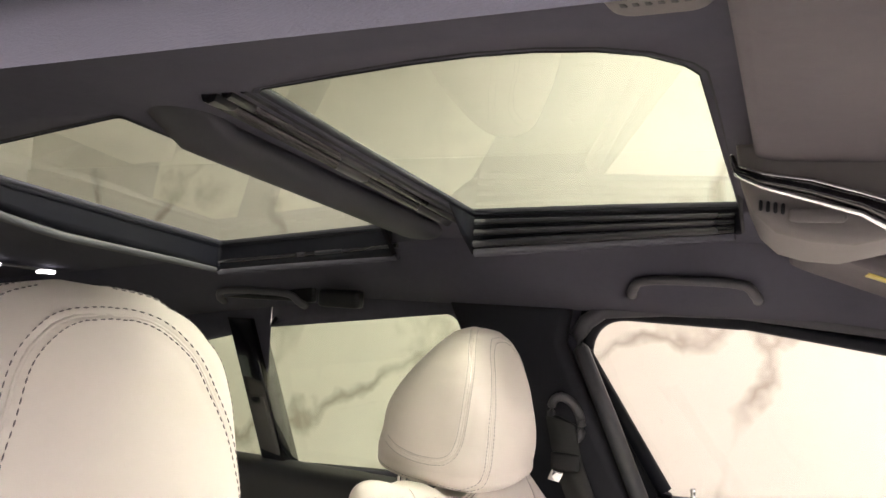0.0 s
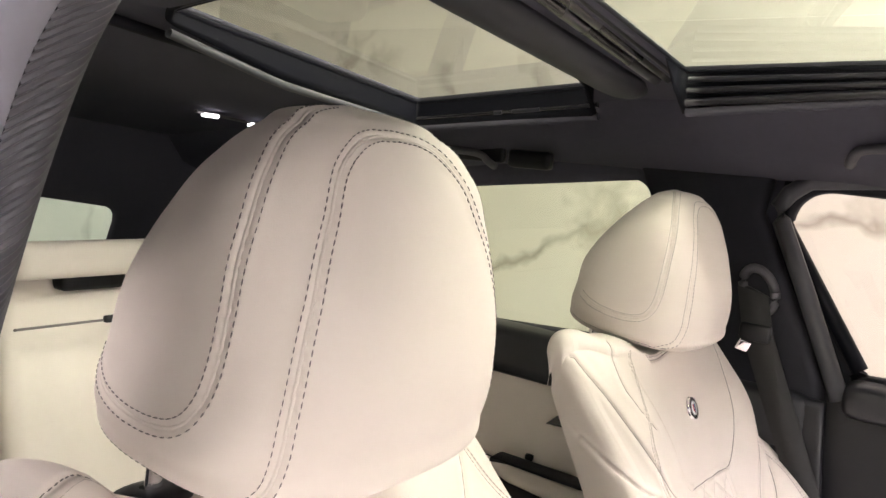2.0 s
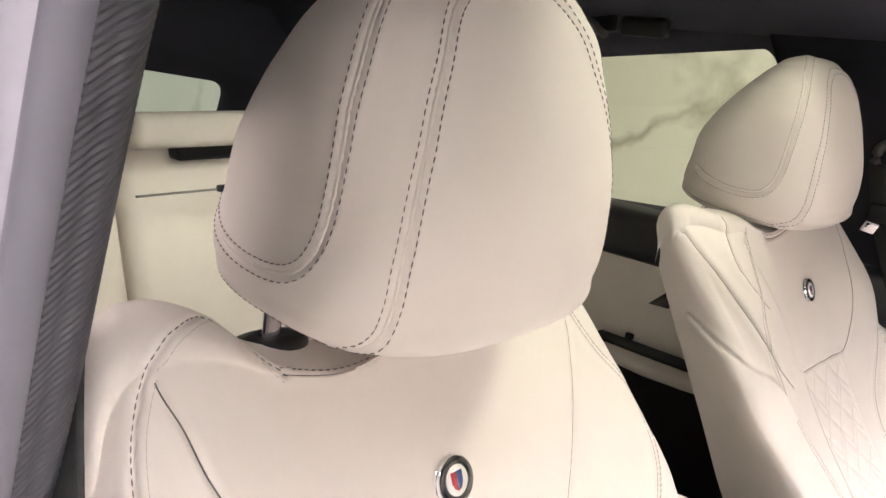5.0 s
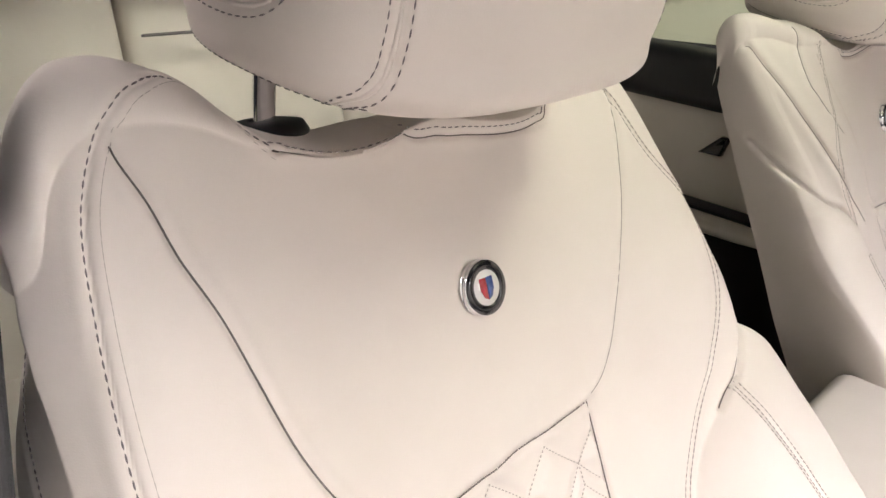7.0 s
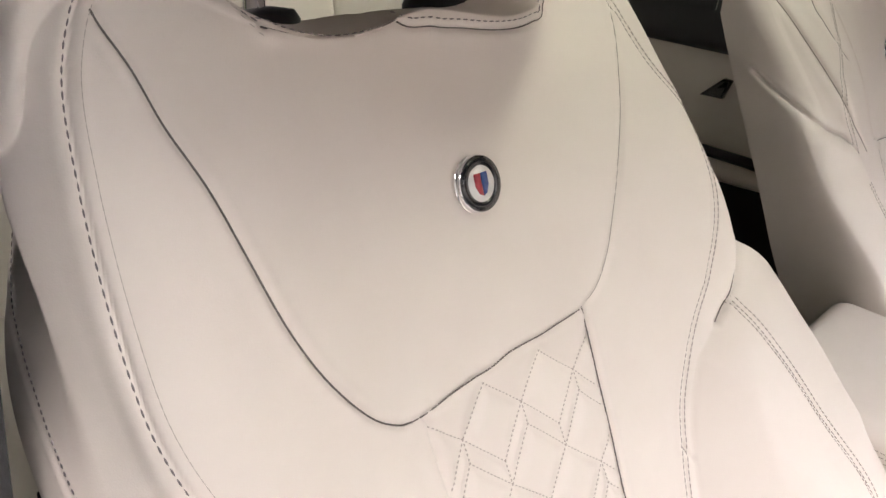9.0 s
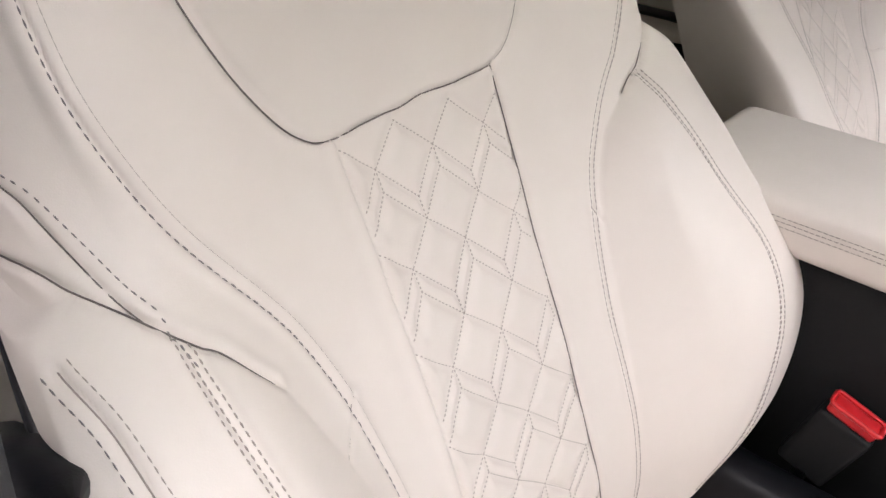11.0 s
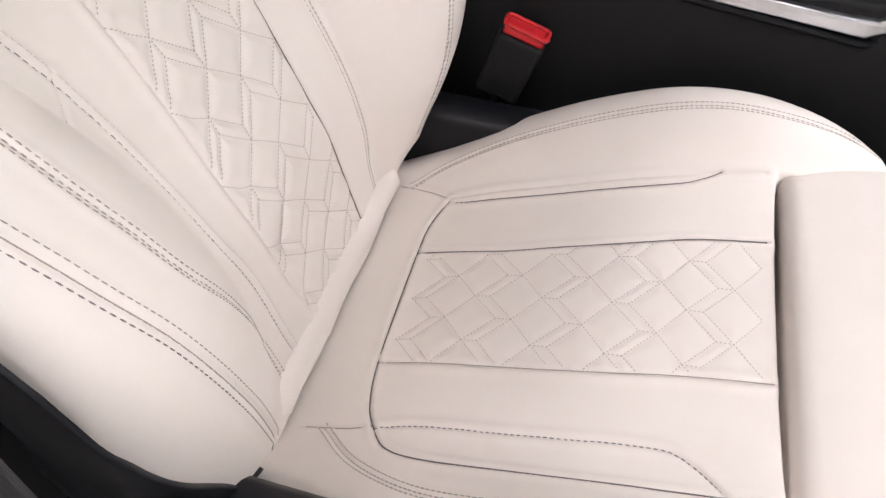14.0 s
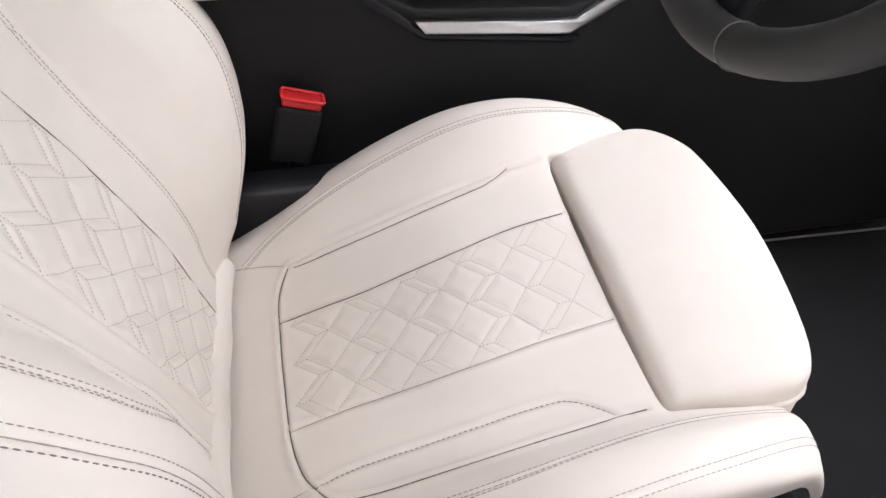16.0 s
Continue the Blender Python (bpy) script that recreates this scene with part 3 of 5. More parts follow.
    part("belt_slot", tube([(-0.155 + 0.026 * math.cos(t) - 0.010 * math.sin(t), 1.010, 0.900 + 0.036 * math.sin(t)) for t in np.linspace(0, 2 * math.pi, 25)], 0.008, 8), HANDLE_GREY, p, "dark grey belt guide loop")
    part("guide", rbox((-0.158, 1.004, 0.884), (0.05, 0.02, 0.03), 0.008, 2, (0, 20, 0)), BLACK_PLASTIC, p)
    part("door_seal", tube([(x, 1.03, z) for x, z in [(-0.012, 0.74), (-0.083, 0.90), (-0.140, 1.02), (-0.146, 1.045), (-0.132, 1.068), (-0.102, 1.090), (0.0, 1.100), (0.12, 1.102), (0.45, 1.075)]], 0.015, 10), SEAL_GREY, p, "grey rubber door seal")
    belt = thing("seat_belt", "black webbing seat belt with a chrome tongue", "seat belt", "seat belts")
    part("webbing", moved(slab([(-0.185, 0.905), (-0.135, 0.895), (-0.118, 0.83), (-0.02, 0.60), (0.06, 0.42), (0.01, 0.40), (-0.06, 0.58), (-0.165, 0.82)], "y", 0.985, 0.989), pose(0, 0, 0)), WEBBING, belt)
    part("tongue", rbox((-0.145, 0.978, 0.832), (0.05, 0.012, 0.03), 0.005, 2), BLACK_PLASTIC, belt)
    part("latch_plate", rbox((-0.160, 0.974, 0.808), (0.022, 0.006, 0.020), 0.006, 3, (20, 15, 30)), CHROME, belt, "chrome latch plate")


doors()


# ---- front seats ----
BZ = [0.24, 0.30, 0.40, 0.50, 0.58, 0.66, 0.74, 0.80, 0.85, 0.895]
BX = [0.058, 0.040, 0.016, -0.026, -0.076, -0.120, -0.152, -0.180, -0.207, -0.228]
W1 = [0.055, 0.058, 0.062, 0.067, 0.071, 0.076, 0.085, 0.09, 0.09, 0.085]
W2 = [0.104, 0.106, 0.107, 0.117, 0.142, 0.192, 0.210, 0.203, 0.188, 0.15]
D2 = [0, 0.003, 0.006, 0.004, 0.008, 0.025, 0.025, 0.009, -0.002, -0.015]
W3 = [0.17, 0.176, 0.184, 0.194, 0.202, 0.218, 0.226, 0.222, 0.214, 0.202]
D3 = [-0.01, 0.012, 0.04, 0.056, 0.048, 0.024, 0.014, -0.006, -0.021, -0.034]
W4 = [0.235, 0.248, 0.266, 0.27, 0.266, 0.254, 0.242, 0.236, 0.23, 0.222]
D4 = [-0.052, -0.028, 0.018, 0.052, 0.044, 0.004, -0.012, -0.03, -0.045, -0.055]
W5 = [0.225, 0.238, 0.254, 0.258, 0.255, 0.245, 0.238, 0.236, 0.234, 0.23]
D5 = [-0.12, -0.11, -0.10, -0.09, -0.085, -0.082, -0.08, -0.078, -0.075, -0.075]
PAD_OUT = [(2.25, 0), (2.25, 0.21), (2.3, 0.368), (2.42, 0.476), (2.48, 0.53), (2.53, 0.566), (2.77, 0.622), (3, 0.648), (3.22, 0.672), (3.44, 0.693), (3.74, 0.713), (4.25, 0.737), (5, 0.71)]
PAD_IN = [(2.08, 0), (2.08, 0.3119), (2.07, 0.4573), (2.09, 0.5202), (2.15, 0.5844), (2.38, 0.6279), (2.67, 0.6646), (3.36, 0.7207), (3.67, 0.7449), (5, 0.7459)]
TOP_K = [0, 1, 1.2, 1.5, 2, 3, 4, 5]
# how far each side stands out beyond the even section, by height
SIDE_Z = [0.25, 0.28, 0.31, 0.35, 0.40, 0.45, 0.50, 0.55, 0.60, 0.64, 0.68, 0.72, 0.76, 0.80, 0.84, 0.89]
ROLL = 0.028
# the two front seats are set a little differently: height of the top over k, sideways and forward set of the sides over SIDE_Z, roundness of the shoulder
DRIVER_FORM = dict(
    top=[0.845, 0.8394, 0.846, 0.8589, 0.8626, 0.818, 0.799, 0.766],
    side_in=[0.0155, 0.014, 0.013, 0.021, 0.031, 0.0264, 0.0168, 0.0036, 0.001, 0.002, 0.006, -0.006, -0.022, -0.034, -0.042, -0.048],
    side_out=[0.0, 0.0, -0.010, -0.016, -0.016, -0.016, -0.0155, -0.0150, -0.0155, -0.0140, -0.0120, -0.0090, -0.0070, -0.0065, -0.0200, -0.0354],
    deep_in=[-0.0226, -0.0166, -0.008, 0.0047, 0.0112, 0.010, 0.0025, -0.006, -0.006, 0.0, 0.010, 0.011, 0.002, -0.009, -0.016, -0.020],
    high=[-0.5, 0.2, 0.6, 0.8, 0.8, 0.8, 0.8],
    pad_in=PAD_IN,
    back_in=0.020,
    pad_lift=1.0,
    back_from=0.62,
)
PASSENGER_FORM = dict(
    top=[0.845, 0.84, 0.844, 0.8492, 0.8505, 0.8573, 0.8449, 0.8008],
    side_in=[0.001, 0.0, -0.001, -0.002, -0.003, -0.004, -0.005, -0.004, -0.004, -0.002, 0.001, 0.004, 0.007, 0.010, 0.0105, 0.010],
    side_out=[0.0, 0.0, -0.010, -0.016, -0.016, -0.016, -0.0155, -0.0146, -0.0134, -0.0118, -0.0105, -0.0082, -0.008, -0.0126, -0.024, -0.038],
    deep_in=[-0.001, 0.0, 0.0, 0.0, 0.001, 0.002, 0.004, 0.0045, 0.005, 0.004, 0.0, -0.007, -0.011, -0.0115, -0.008, -0.005],
    high=[-0.5, 0.2, 0.6, 0.8, 0.8, 0.8, 0.8],
    pad_in=[(2.08, 0), (2.08, 0.3079), (2.07, 0.5132), (2.1, 0.6365), (2.12, 0.6879), (2.3, 0.7187), (2.7, 0.7387), (3.2, 0.7496), (3.7, 0.7781), (4.15, 0.8153), (4.6, 0.8812), (5, 0.9641)],
    back_in=0.008,
    pad_lift=0.45,
    back_from=0.20,
)
FORM = dict(DRIVER_FORM)


def ease(u):
    u = np.clip(u, 0, 1)
    return u * u * (3 - 2 * u)



def back_skin(k, h):
    """The backrest: k runs from one side (-5) over the middle (0) to the other (5), h from the crease (0) to the top (1) and over it (to 2)."""
    sign, a = np.where(k < 0, -1.0, 1.0), np.abs(k)
    top = cr(TOP_K, FORM["top"], a)
    low = np.clip(h, 0, 1)
    z = 0.25 + low * (top - 0.25)
    knots = np.stack([0 * z, *(cr(BZ, w, z) for w in (W1, W2, W3, W4, W5))], -1)
    depth = np.stack([0 * z, 0.002 + 0 * z, *(cr(BZ, d, z) for d in (D2, D3, D4, D5))], -1)
    y, d = section(knots, depth, a)
    y = y + np.where(k < 0, cr(SIDE_Z, FORM["side_out"], z) * ease((a - 2.2) / 2.0), cr(SIDE_Z, FORM["side_in"], z) * np.clip((a - 1.9) / 1.5, 0, 1))
    # the door-side shoulder rounds away to the back
    y = y - np.where(k < 0, 0.045, FORM["back_in"]) * np.clip((a - 3.6) / 1.4, 0, 1) ** 1.5 * ease((z - np.where(k < 0, 0.64, FORM["back_from"])) / 0.16)
    x = cr(BZ, BX, z) + d + np.where(k > 0, cr(SIDE_Z, FORM["deep_in"], z) * np.clip((a - 2.0) / 1.2, 0, 1), 0.0)
    # the door side of the backrest is deep
    x = x - np.where(k < 0, 0.015 + 0.05 * ease((z - 0.58) / 0.12), 0.0) * ease((a - 4.2) / 0.8)
    over = np.clip(h - 1, 0, 1) * math.pi
    deep = np.interp(a, [0, 1.1, 1.8, 3, 4.2, 5], [0.045, 0.042, 0.034, 0.022, 0.010, 0.003])
    high = ROLL * np.interp(a, [0, 1.15, 1.4, 1.8, 3, 4.2, 5], FORM["high"])
    x = x - deep * (1 - np.cos(over))
    z = z + high * np.sin(over) - np.clip(h - 1.6, 0, 1) * 0.15 * np.interp(a, [0, 1.6, 2.6], [1, 0.8, 0])
    # the lower wing pad stands proud of the bolster
    lift = np.where(k < 0, pad_height(a, h, PAD_OUT, 5, 0.085), FORM["pad_lift"] * pad_height(a, h, FORM["pad_in"], 3, 0.055))
    turn = np.radians(np.interp(a, [2.6, 4.4], [0, 65]))
    return np.stack([x + lift * np.cos(turn), sign * (y + lift * np.sin(turn)), z], -1)


SHELL_K, SHELL_H = [3.1, 3.3, 3.5, 3.8, 3.95, 4.08, 4.14, 4.25, 4.6, 5.0], [0.022, 0.054, 0.129, 0.247, 0.322, 0.407, 0.513, 0.608, 0.699, 0.735]


def side_shell(side):
    """The black plastic shell that wraps the lower door side of the backrest, with a rounded rim."""
    us = np.concatenate([np.linspace(0, 0.97, 40), [0.985, 1.0, 1.003]])
    lift = np.concatenate([np.full(40, 0.0035), [0.0028, 0.001, -0.002]])
    ks = np.linspace(3.1, 5.0, 90)
    K, U = np.meshgrid(ks, us, indexing="ij")
    top = cr(SHELL_K, SHELL_H, K.ravel())
    p = Skin(back_skin, ks * side, np.array([0.1, 0.2]))
    n = p.normal(K.ravel() * side, U.ravel() * top)
    v = back_skin(K.ravel() * side, U.ravel() * top) + n * np.tile(lift, len(ks))[:, None]
    return v, grid_faces(len(ks), len(us))


def pad_height(a, h, rim, first, slope):
    rim = np.array(rim)
    top = rim[first:]
    inward = np.clip((a - np.interp(h, rim[:, 1], rim[:, 0])) * 0.055 / slope, 0, 1)
    below = np.where(a < top[0, 0], 1.0, np.clip((np.interp(a, top[:, 0], top[:, 1]) - h) * 0.6 / 0.018, 0, 1))
    mixed = np.clip((h - 0.42) / 0.18, 0, 1)
    soft = mixed * np.sqrt(inward * (2 - inward)) + (1 - mixed) * np.sin(inward * math.pi / 2)
    return 0.027 * soft * np.sqrt(below * (2 - below)) * np.clip((4.95 - a) / 0.9, 0, 1) * np.clip(h / 0.12 + 0.3, 0, 1)


def across(v, a, mirror):
    """Smooth curve over the six knots of a section, mirrored at the middle."""
    full = np.concatenate([mirror * v[:, 1:2], v, 2 * v[:, 5:6] - v[:, 4:5]], 1)
    i = np.clip(a.astype(int), 0, 4)
    u = a - i
    n = np.arange(len(a))
    p0, p1, p2, p3 = (full[n, i + q] for q in range(4))
    m1, m2 = (p2 - p0) / 2, (p3 - p1) / 2
    return (2 * u**3 - 3 * u**2 + 1) * p1 + (u**3 - 2 * u**2 + u) * m1 + (-2 * u**3 + 3 * u**2) * p2 + (u**3 - u**2) * m2


def section(wide, deep, a):
    """A smooth, even curve over the six knots of a section, mirrored at the middle."""
    pts = np.stack([wide, deep], -1)
    full = np.concatenate([pts[:, 1:2] * np.array([-1.0, 1.0]), pts, 2 * pts[:, 5:6] - pts[:, 4:5]], 1)
    i = np.clip(a.astype(int), 0, 4)
    u = (a - i)[:, None]
    n = np.arange(len(a))
    p0, p1, p2, p3 = (full[n, i + q] for q in range(4))
    t0, t1, t2 = (np.sqrt(np.linalg.norm(q, axis=1))[:, None] + 1e-6 for q in (p1 - p0, p2 - p1, p3 - p2))
    m1 = ((p1 - p0) / t0 - (p2 - p0) / (t0 + t1) + (p2 - p1) / t1) * t1
    m2 = ((p2 - p1) / t1 - (p3 - p1) / (t1 + t2) + (p3 - p2) / t2) * t1
    r = (2 * u**3 - 3 * u**2 + 1) * p1 + (u**3 - 2 * u**2 + u) * m1 + (-2 * u**3 + 3 * u**2) * p2 + (u**3 - u**2) * m2
    return r[:, 0], r[:, 1]


def back_k(y, h):
    """The k at which the backrest is y wide at the height h."""
    ks = np.linspace(0, 4, 200)
    return float(np.interp(abs(y), back_skin(ks, np.full(200, h))[:, 1], ks)) * (1 if y >= 0 else -1)


def back_h(z, k=1.0):
    return (z - 0.25) / (float(cr(TOP_K, FORM["top"], np.array([abs(k)]))[0]) - 0.25)


def on_back(pairs):
    """Knots (k, h) from places (y, z)."""
    out = []
    for y, z in pairs:
        k = 1.0
        for _ in range(4):
            h = back_h(z, k)
            k = abs(back_k(y, min(h, 1.0)))
        out.append((k if y >= 0 else -k, h))
    return out


def quilt_lines(width, length0, length1, step=0.055, half=0.0255, first=0.0):
    """The ribbon-and-diamond quilting of an insert, as pairs of ends (across, along)."""
    out, t = [], length1 - first + step
    drop, band = 0.0225, 0.0125

    def clip(a, b):
        (x0, y0), (x1, y1) = a, b
        pts = []
        for s in np.linspace(0, 1, 21):
            x, y = x0 + (x1 - x0) * s, y0 + (y1 - y0) * s
            if abs(x) < width(y) and length0 < y < length1:
                pts.append((x, y))
        if len(pts) > 2:
            out.append((pts[0], pts[-1]))

    while t > length0 - step:
        for c in (-3, -2, -1, 0, 1, 2, 3):
            x = c * 2 * half
            clip((x, t), (x, t - band))
            clip((x + half, t - drop), (x + half, t - drop - band))
            for s in (-1, 1):
                clip((x, t), (x + s * half, t - drop))
                clip((x, t - band), (x + s * half, t - drop - band))
                clip((x + s * half, t - drop - band), (x, t - step))
        t -= step
    return out


def headrest_skin(a, z):
    """The headrest: a runs round it (0 at the front, +-pi at the back), z from its underside to its top."""
    zz = [0.856, 0.865, 0.888, 0.93, 0.975, 1.02, 1.055, 1.078, 1.090, 1.095]
    w = cr(zz, [0.0835, 0.1060, 0.1205, 0.1205, 0.1215, 0.1200, 0.1060, 0.0780, 0.0480, 0.003], z)
    f = cr(zz, [-0.131, -0.1134, -0.107, -0.1041, -0.1121, -0.1267, -0.1404, -0.1555, -0.1740, -0.1925], z)
    b = cr(zz, [-0.3045, -0.3164, -0.3192, -0.312, -0.3034, -0.2765, -0.2474, -0.2238, -0.2072, -0.194], z)
    c, s = np.cos(a), np.sin(a)
    n = np.where(c > 0, 2 / 2.9, 2 / 2.3)
    x = (f + b) / 2 + (f - b) / 2 * np.sign(c) * np.abs(c) ** n
    y = w * np.sign(s) * np.abs(s) ** n - 0.004 * np.clip((0.96 - z) / 0.08, 0, 1)
    u = np.clip((z - 0.93) / 0.16, 0, 1)
    y = y * (1 - 0.42 * u**1.6 * np.clip((-0.15 - x) / 0.10, 0, 1))
    k = (z - 0.856) / 0.239
    return np.stack([x, y, z + 0.0115 * (1 - k) - 0.0053 * k + 0.074 * np.clip(-0.16 - x, 0, 1) * np.clip((0.99 - z) / 0.12, 0, 1)], -1)


def cushion_skin(k, x):
    """The seat cushion: k as for the backrest, x from the crease to the front."""
    X = [0.03, 0.09, 0.16, 0.24, 0.32, 0.40, 0.47, 0.53]
    zc = [0.235, 0.255, 0.285, 0.310, 0.328, 0.338, 0.340, 0.330]
    z1 = cr(X, zc, x)
    w1 = cr(X, [0.062, 0.064, 0.066, 0.070, 0.073, 0.076, 0.078, 0.078], x)
    w2 = cr(X, [0.125, 0.130, 0.140, 0.148, 0.152, 0.155, 0.160, 0.160], x)
    d2 = cr(X, [0.0, 0.003, 0.004, 0.006, 0.008, 0.010, 0.004, 0.0], x)
    w3 = cr(X, [0.175, 0.190, 0.200, 0.205, 0.206, 0.202, 0.196, 0.186], x)
    d3 = cr(X, [0.005, 0.012, 0.024, 0.038, 0.046, 0.041, 0.026, 0.006], x)
    w4 = cr(X, [0.215, 0.230, 0.240, 0.246, 0.248, 0.243, 0.232, 0.214], x)
    d4 = cr(X, [-0.02, -0.010, 0.006, 0.025, 0.037, 0.033, 0.014, -0.012], x)
    w5 = cr(X, [0.205, 0.222, 0.232, 0.239, 0.242, 0.238, 0.228, 0.210], x)
    fall = cr(X, [0.060, 0.060, 0.060, 0.060, 0.056, 0.048, 0.036, 0.024], x)
    sign, a = np.where(k < 0, -1.0, 1.0), np.abs(k)
    y = across(np.stack([0 * x, w1, w2, w3, w4, w5], -1), a, -1.0)
    d = across(np.stack([0 * x, 0.001 + 0 * x, d2, d3, d4, d4 - fall], -1), a, 1.0)
    gap = np.clip((x - 0.402) / 0.012, 0, 1) * np.clip((2.15 - a) / 0.2, 0, 1)
    end = np.clip((x - 0.49) / 0.04, 0, 1) ** 2 * 0.04
    return np.stack([x, sign * y, z1 + d - 0.10 * gap - end], -1)


# seams of the backrest as (k, h): OUT on the door side, IN on the tunnel side
PANEL_OUT = [(-1.93, 0.99), (-1.745, 0.958), (-1.645, 0.92), (-1.55, 0.885), (-1.492, 0.845), (-1.435, 0.79), (-1.362, 0.743), (-1.262, 0.707), (-1.165, 0.692), (-1.07, 0.688), (-0.88, 0.6912), (-0.69, 0.6940), (-0.43, 0.6925), (-0.17, 0.6894), (0.33, 0.6952), (0.66, 0.7020), (0.93, 0.7042)]
PANEL_IN = [(0.942, 0.7044), (1.095, 0.7136), (1.19, 0.7404), (1.254, 0.7868), (1.338, 0.8386), (1.474, 0.8951), (1.601, 0.9386), (1.702, 0.9834)]
INSERT_IN = [(0.942, 0.7034), (0.955, 0.6551), (0.929, 0.578), (0.863, 0.5171), (0.806, 0.451), (0.798, 0.3668), (0.857, 0.2905), (1, 0.2022), (1.133, 0.0929), (1.163, 0.0299)]
INSERT_OUT = [(-0.977, 0.687), (-0.989, 0.6357), (-1.01, 0.5805), (-1.061, 0.526), (-1.104, 0.4836), (-1.22, 0.3976), (-1.279, 0.2983), (-1.074, 0.151), (-0.942, 0.0871), (-0.903, 0.0301)]
SIDE_SEAM_OUT = [(-1.15, 1.06), (-1.2, 1.14), (-1.28, 1.29), (-1.38, 1.4), (-1.48, 1.41), (-1.59, 1.35), (-1.74, 1.245), (-1.845, 1.175), (-1.96, 1.06), (-2.01, 1), (-2.04, 0.974), (-2.075, 0.957), (-2.115, 0.93), (-2.14, 0.9), (-2.15, 0.87), (-2.185, 0.828), (-2.24, 0.788), (-2.21, 0.757), (-2.11, 0.712), (-2.02, 0.657), (-2, 0.605), (-2.01, 0.55), (-2.04, 0.49), (-2.115, 0.42), (-2.14, 0.349), (-2.061, 0.259), (-1.837, 0.159), (-1.746, 0.0728), (-1.726, 0.0203)]
SIDE_SEAM_IN = [(1.568, 1.0286), (1.672, 0.9524), (1.80, 0.888), (2.08, 0.832), (2.3, 0.782), (2.22, 0.727), (1.962, 0.6397), (1.981, 0.5638), (1.978, 0.5007), (1.913, 0.4131), (1.987, 0.3116), (2.039, 0.2156), (2.068, 0.1431), (2, 0.0901), (1.967, 0.031)]
WING_OUT = [(-3.3, 0.68), (-3.42, 0.7), (-3.6, 0.735), (-3.85, 0.768), (-4.15, 0.789), (-4.45, 0.815), (-4.68, 0.848), (-4.86, 0.88), (-4.94, 0.93), (-4.88, 0.98), (-4.6, 1.1)]
PAD_ROWS_OUT = [(-3.14, 0.662), (-3.14, 0.641), (-3.155, 0.6), (-3.13, 0.534), (-3.08, 0.482), (-3, 0.415), (-2.8, 0.327), (-2.494, 0.2013), (-2.23, 0.115), (-2.17, 0.031)]
PAD_WELT_OUT = [(-3.93, 0.692), (-3.77, 0.661), (-3.7, 0.622), (-3.63, 0.575), (-3.55, 0.52), (-3.494, 0.477), (-3.4, 0.4135), (-3.288, 0.319), (-3.129, 0.184), (-2.855, 0.032)]
PAD_ROWS_IN = [(2.752, 0.671), (3.05, 0.6087), (3.278, 0.5153), (3.222, 0.4416), (3.108, 0.3796), (2.97, 0.3073), (2.862, 0.2091), (2.742, 0.1061)]
COLLAR = [(-1.16, 1.05), (-1.09, 1.09), (-0.9, 1.15), (-0.57, 1.07), (-0.29, 1.0), (0.0, 0.985), (0.27, 0.985), (0.64, 0.988), (0.91, 0.99), (1.04, 0.992), (1.1, 1.03), (1.08, 1.12)]
WING_IN = [(3.648, 0.9933), (3.477, 0.9876), (3.295, 0.9643), (2.933, 0.9183), (2.689, 0.8737), (2.402, 0.8235), (1.989, 0.7645), (1.599, 0.705)]
SHOULDER_IN = [(2.019, 1.3059), (2.107, 0.9852), (1.962, 0.9232), (1.663, 0.861)]
TICK_OUT, TICK_IN = [(-1.96, 0.479), (-2.19, 0.470), (-2.41, 0.474)], [(1.96, 0.50), (2.06, 0.485)]
# seams of the cushion as (k, x)
CUSHION_U = [(1.88, 0.117), (1.6, 0.109), (1.27, 0.105), (0.87, 0.105), (0.03, 0.106), (-1.13, 0.110), (-1.68, 0.117), (-2.0, 0.128), (-2.27, 0.145), (-2.34, 0.179), (-2.26, 0.249), (-2.15, 0.321), (-2.03, 0.39)]
CUSHION_FOLD = [(1.84, 0.117), (1.76, 0.15), (1.74, 0.22), (1.86, 0.315), (1.95, 0.341), (2.07, 0.357)]
CUSHION_EDGE = [(1.92, 0.121), (1.90, 0.17), (1.89, 0.22), (2.0, 0.321), (2.1, 0.393)]
CUSHION_DASH = [(-2.0, 0.13), (-1.88, 0.165), (-1.76, 0.247), (-1.67, 0.315), (-1.70, 0.338), (-1.88, 0.356), (-2.07, 0.366)]
CUSHION_INSERT_IN = [(0.87, 0.106), (0.79, 0.18), (0.84, 0.23), (0.92, 0.28), (1.05, 0.34), (1.11, 0.398)]
CUSHION_INSERT_OUT = [(-1.12, 0.111), (-1.08, 0.2), (-0.98, 0.28), (-0.88, 0.33), (-0.75, 0.40)]
BOLSTER_IN = [(2.37, 0.071), (2.65, 0.103), (2.78, 0.158), (2.85, 0.212), (2.92, 0.263), (3.0, 0.313), (3.07, 0.353), (3.13, 0.405), (3.2, 0.442), (3.3, 0.49)]
BOLSTER_OUT = [(-2.12, 0.088), (-2.53, 0.123), (-2.83, 0.17), (-2.92, 0.215), (-2.88, 0.283), (-2.72, 0.35), (-2.55, 0.416), (-2.45, 0.46), (-2.4, 0.51)]
BOLSTER_LOW = [(-3.8, 0.2), (-3.7, 0.3), (-3.6, 0.373), (-3.53, 0.42), (-3.42, 0.475), (-3.38, 0.515)]


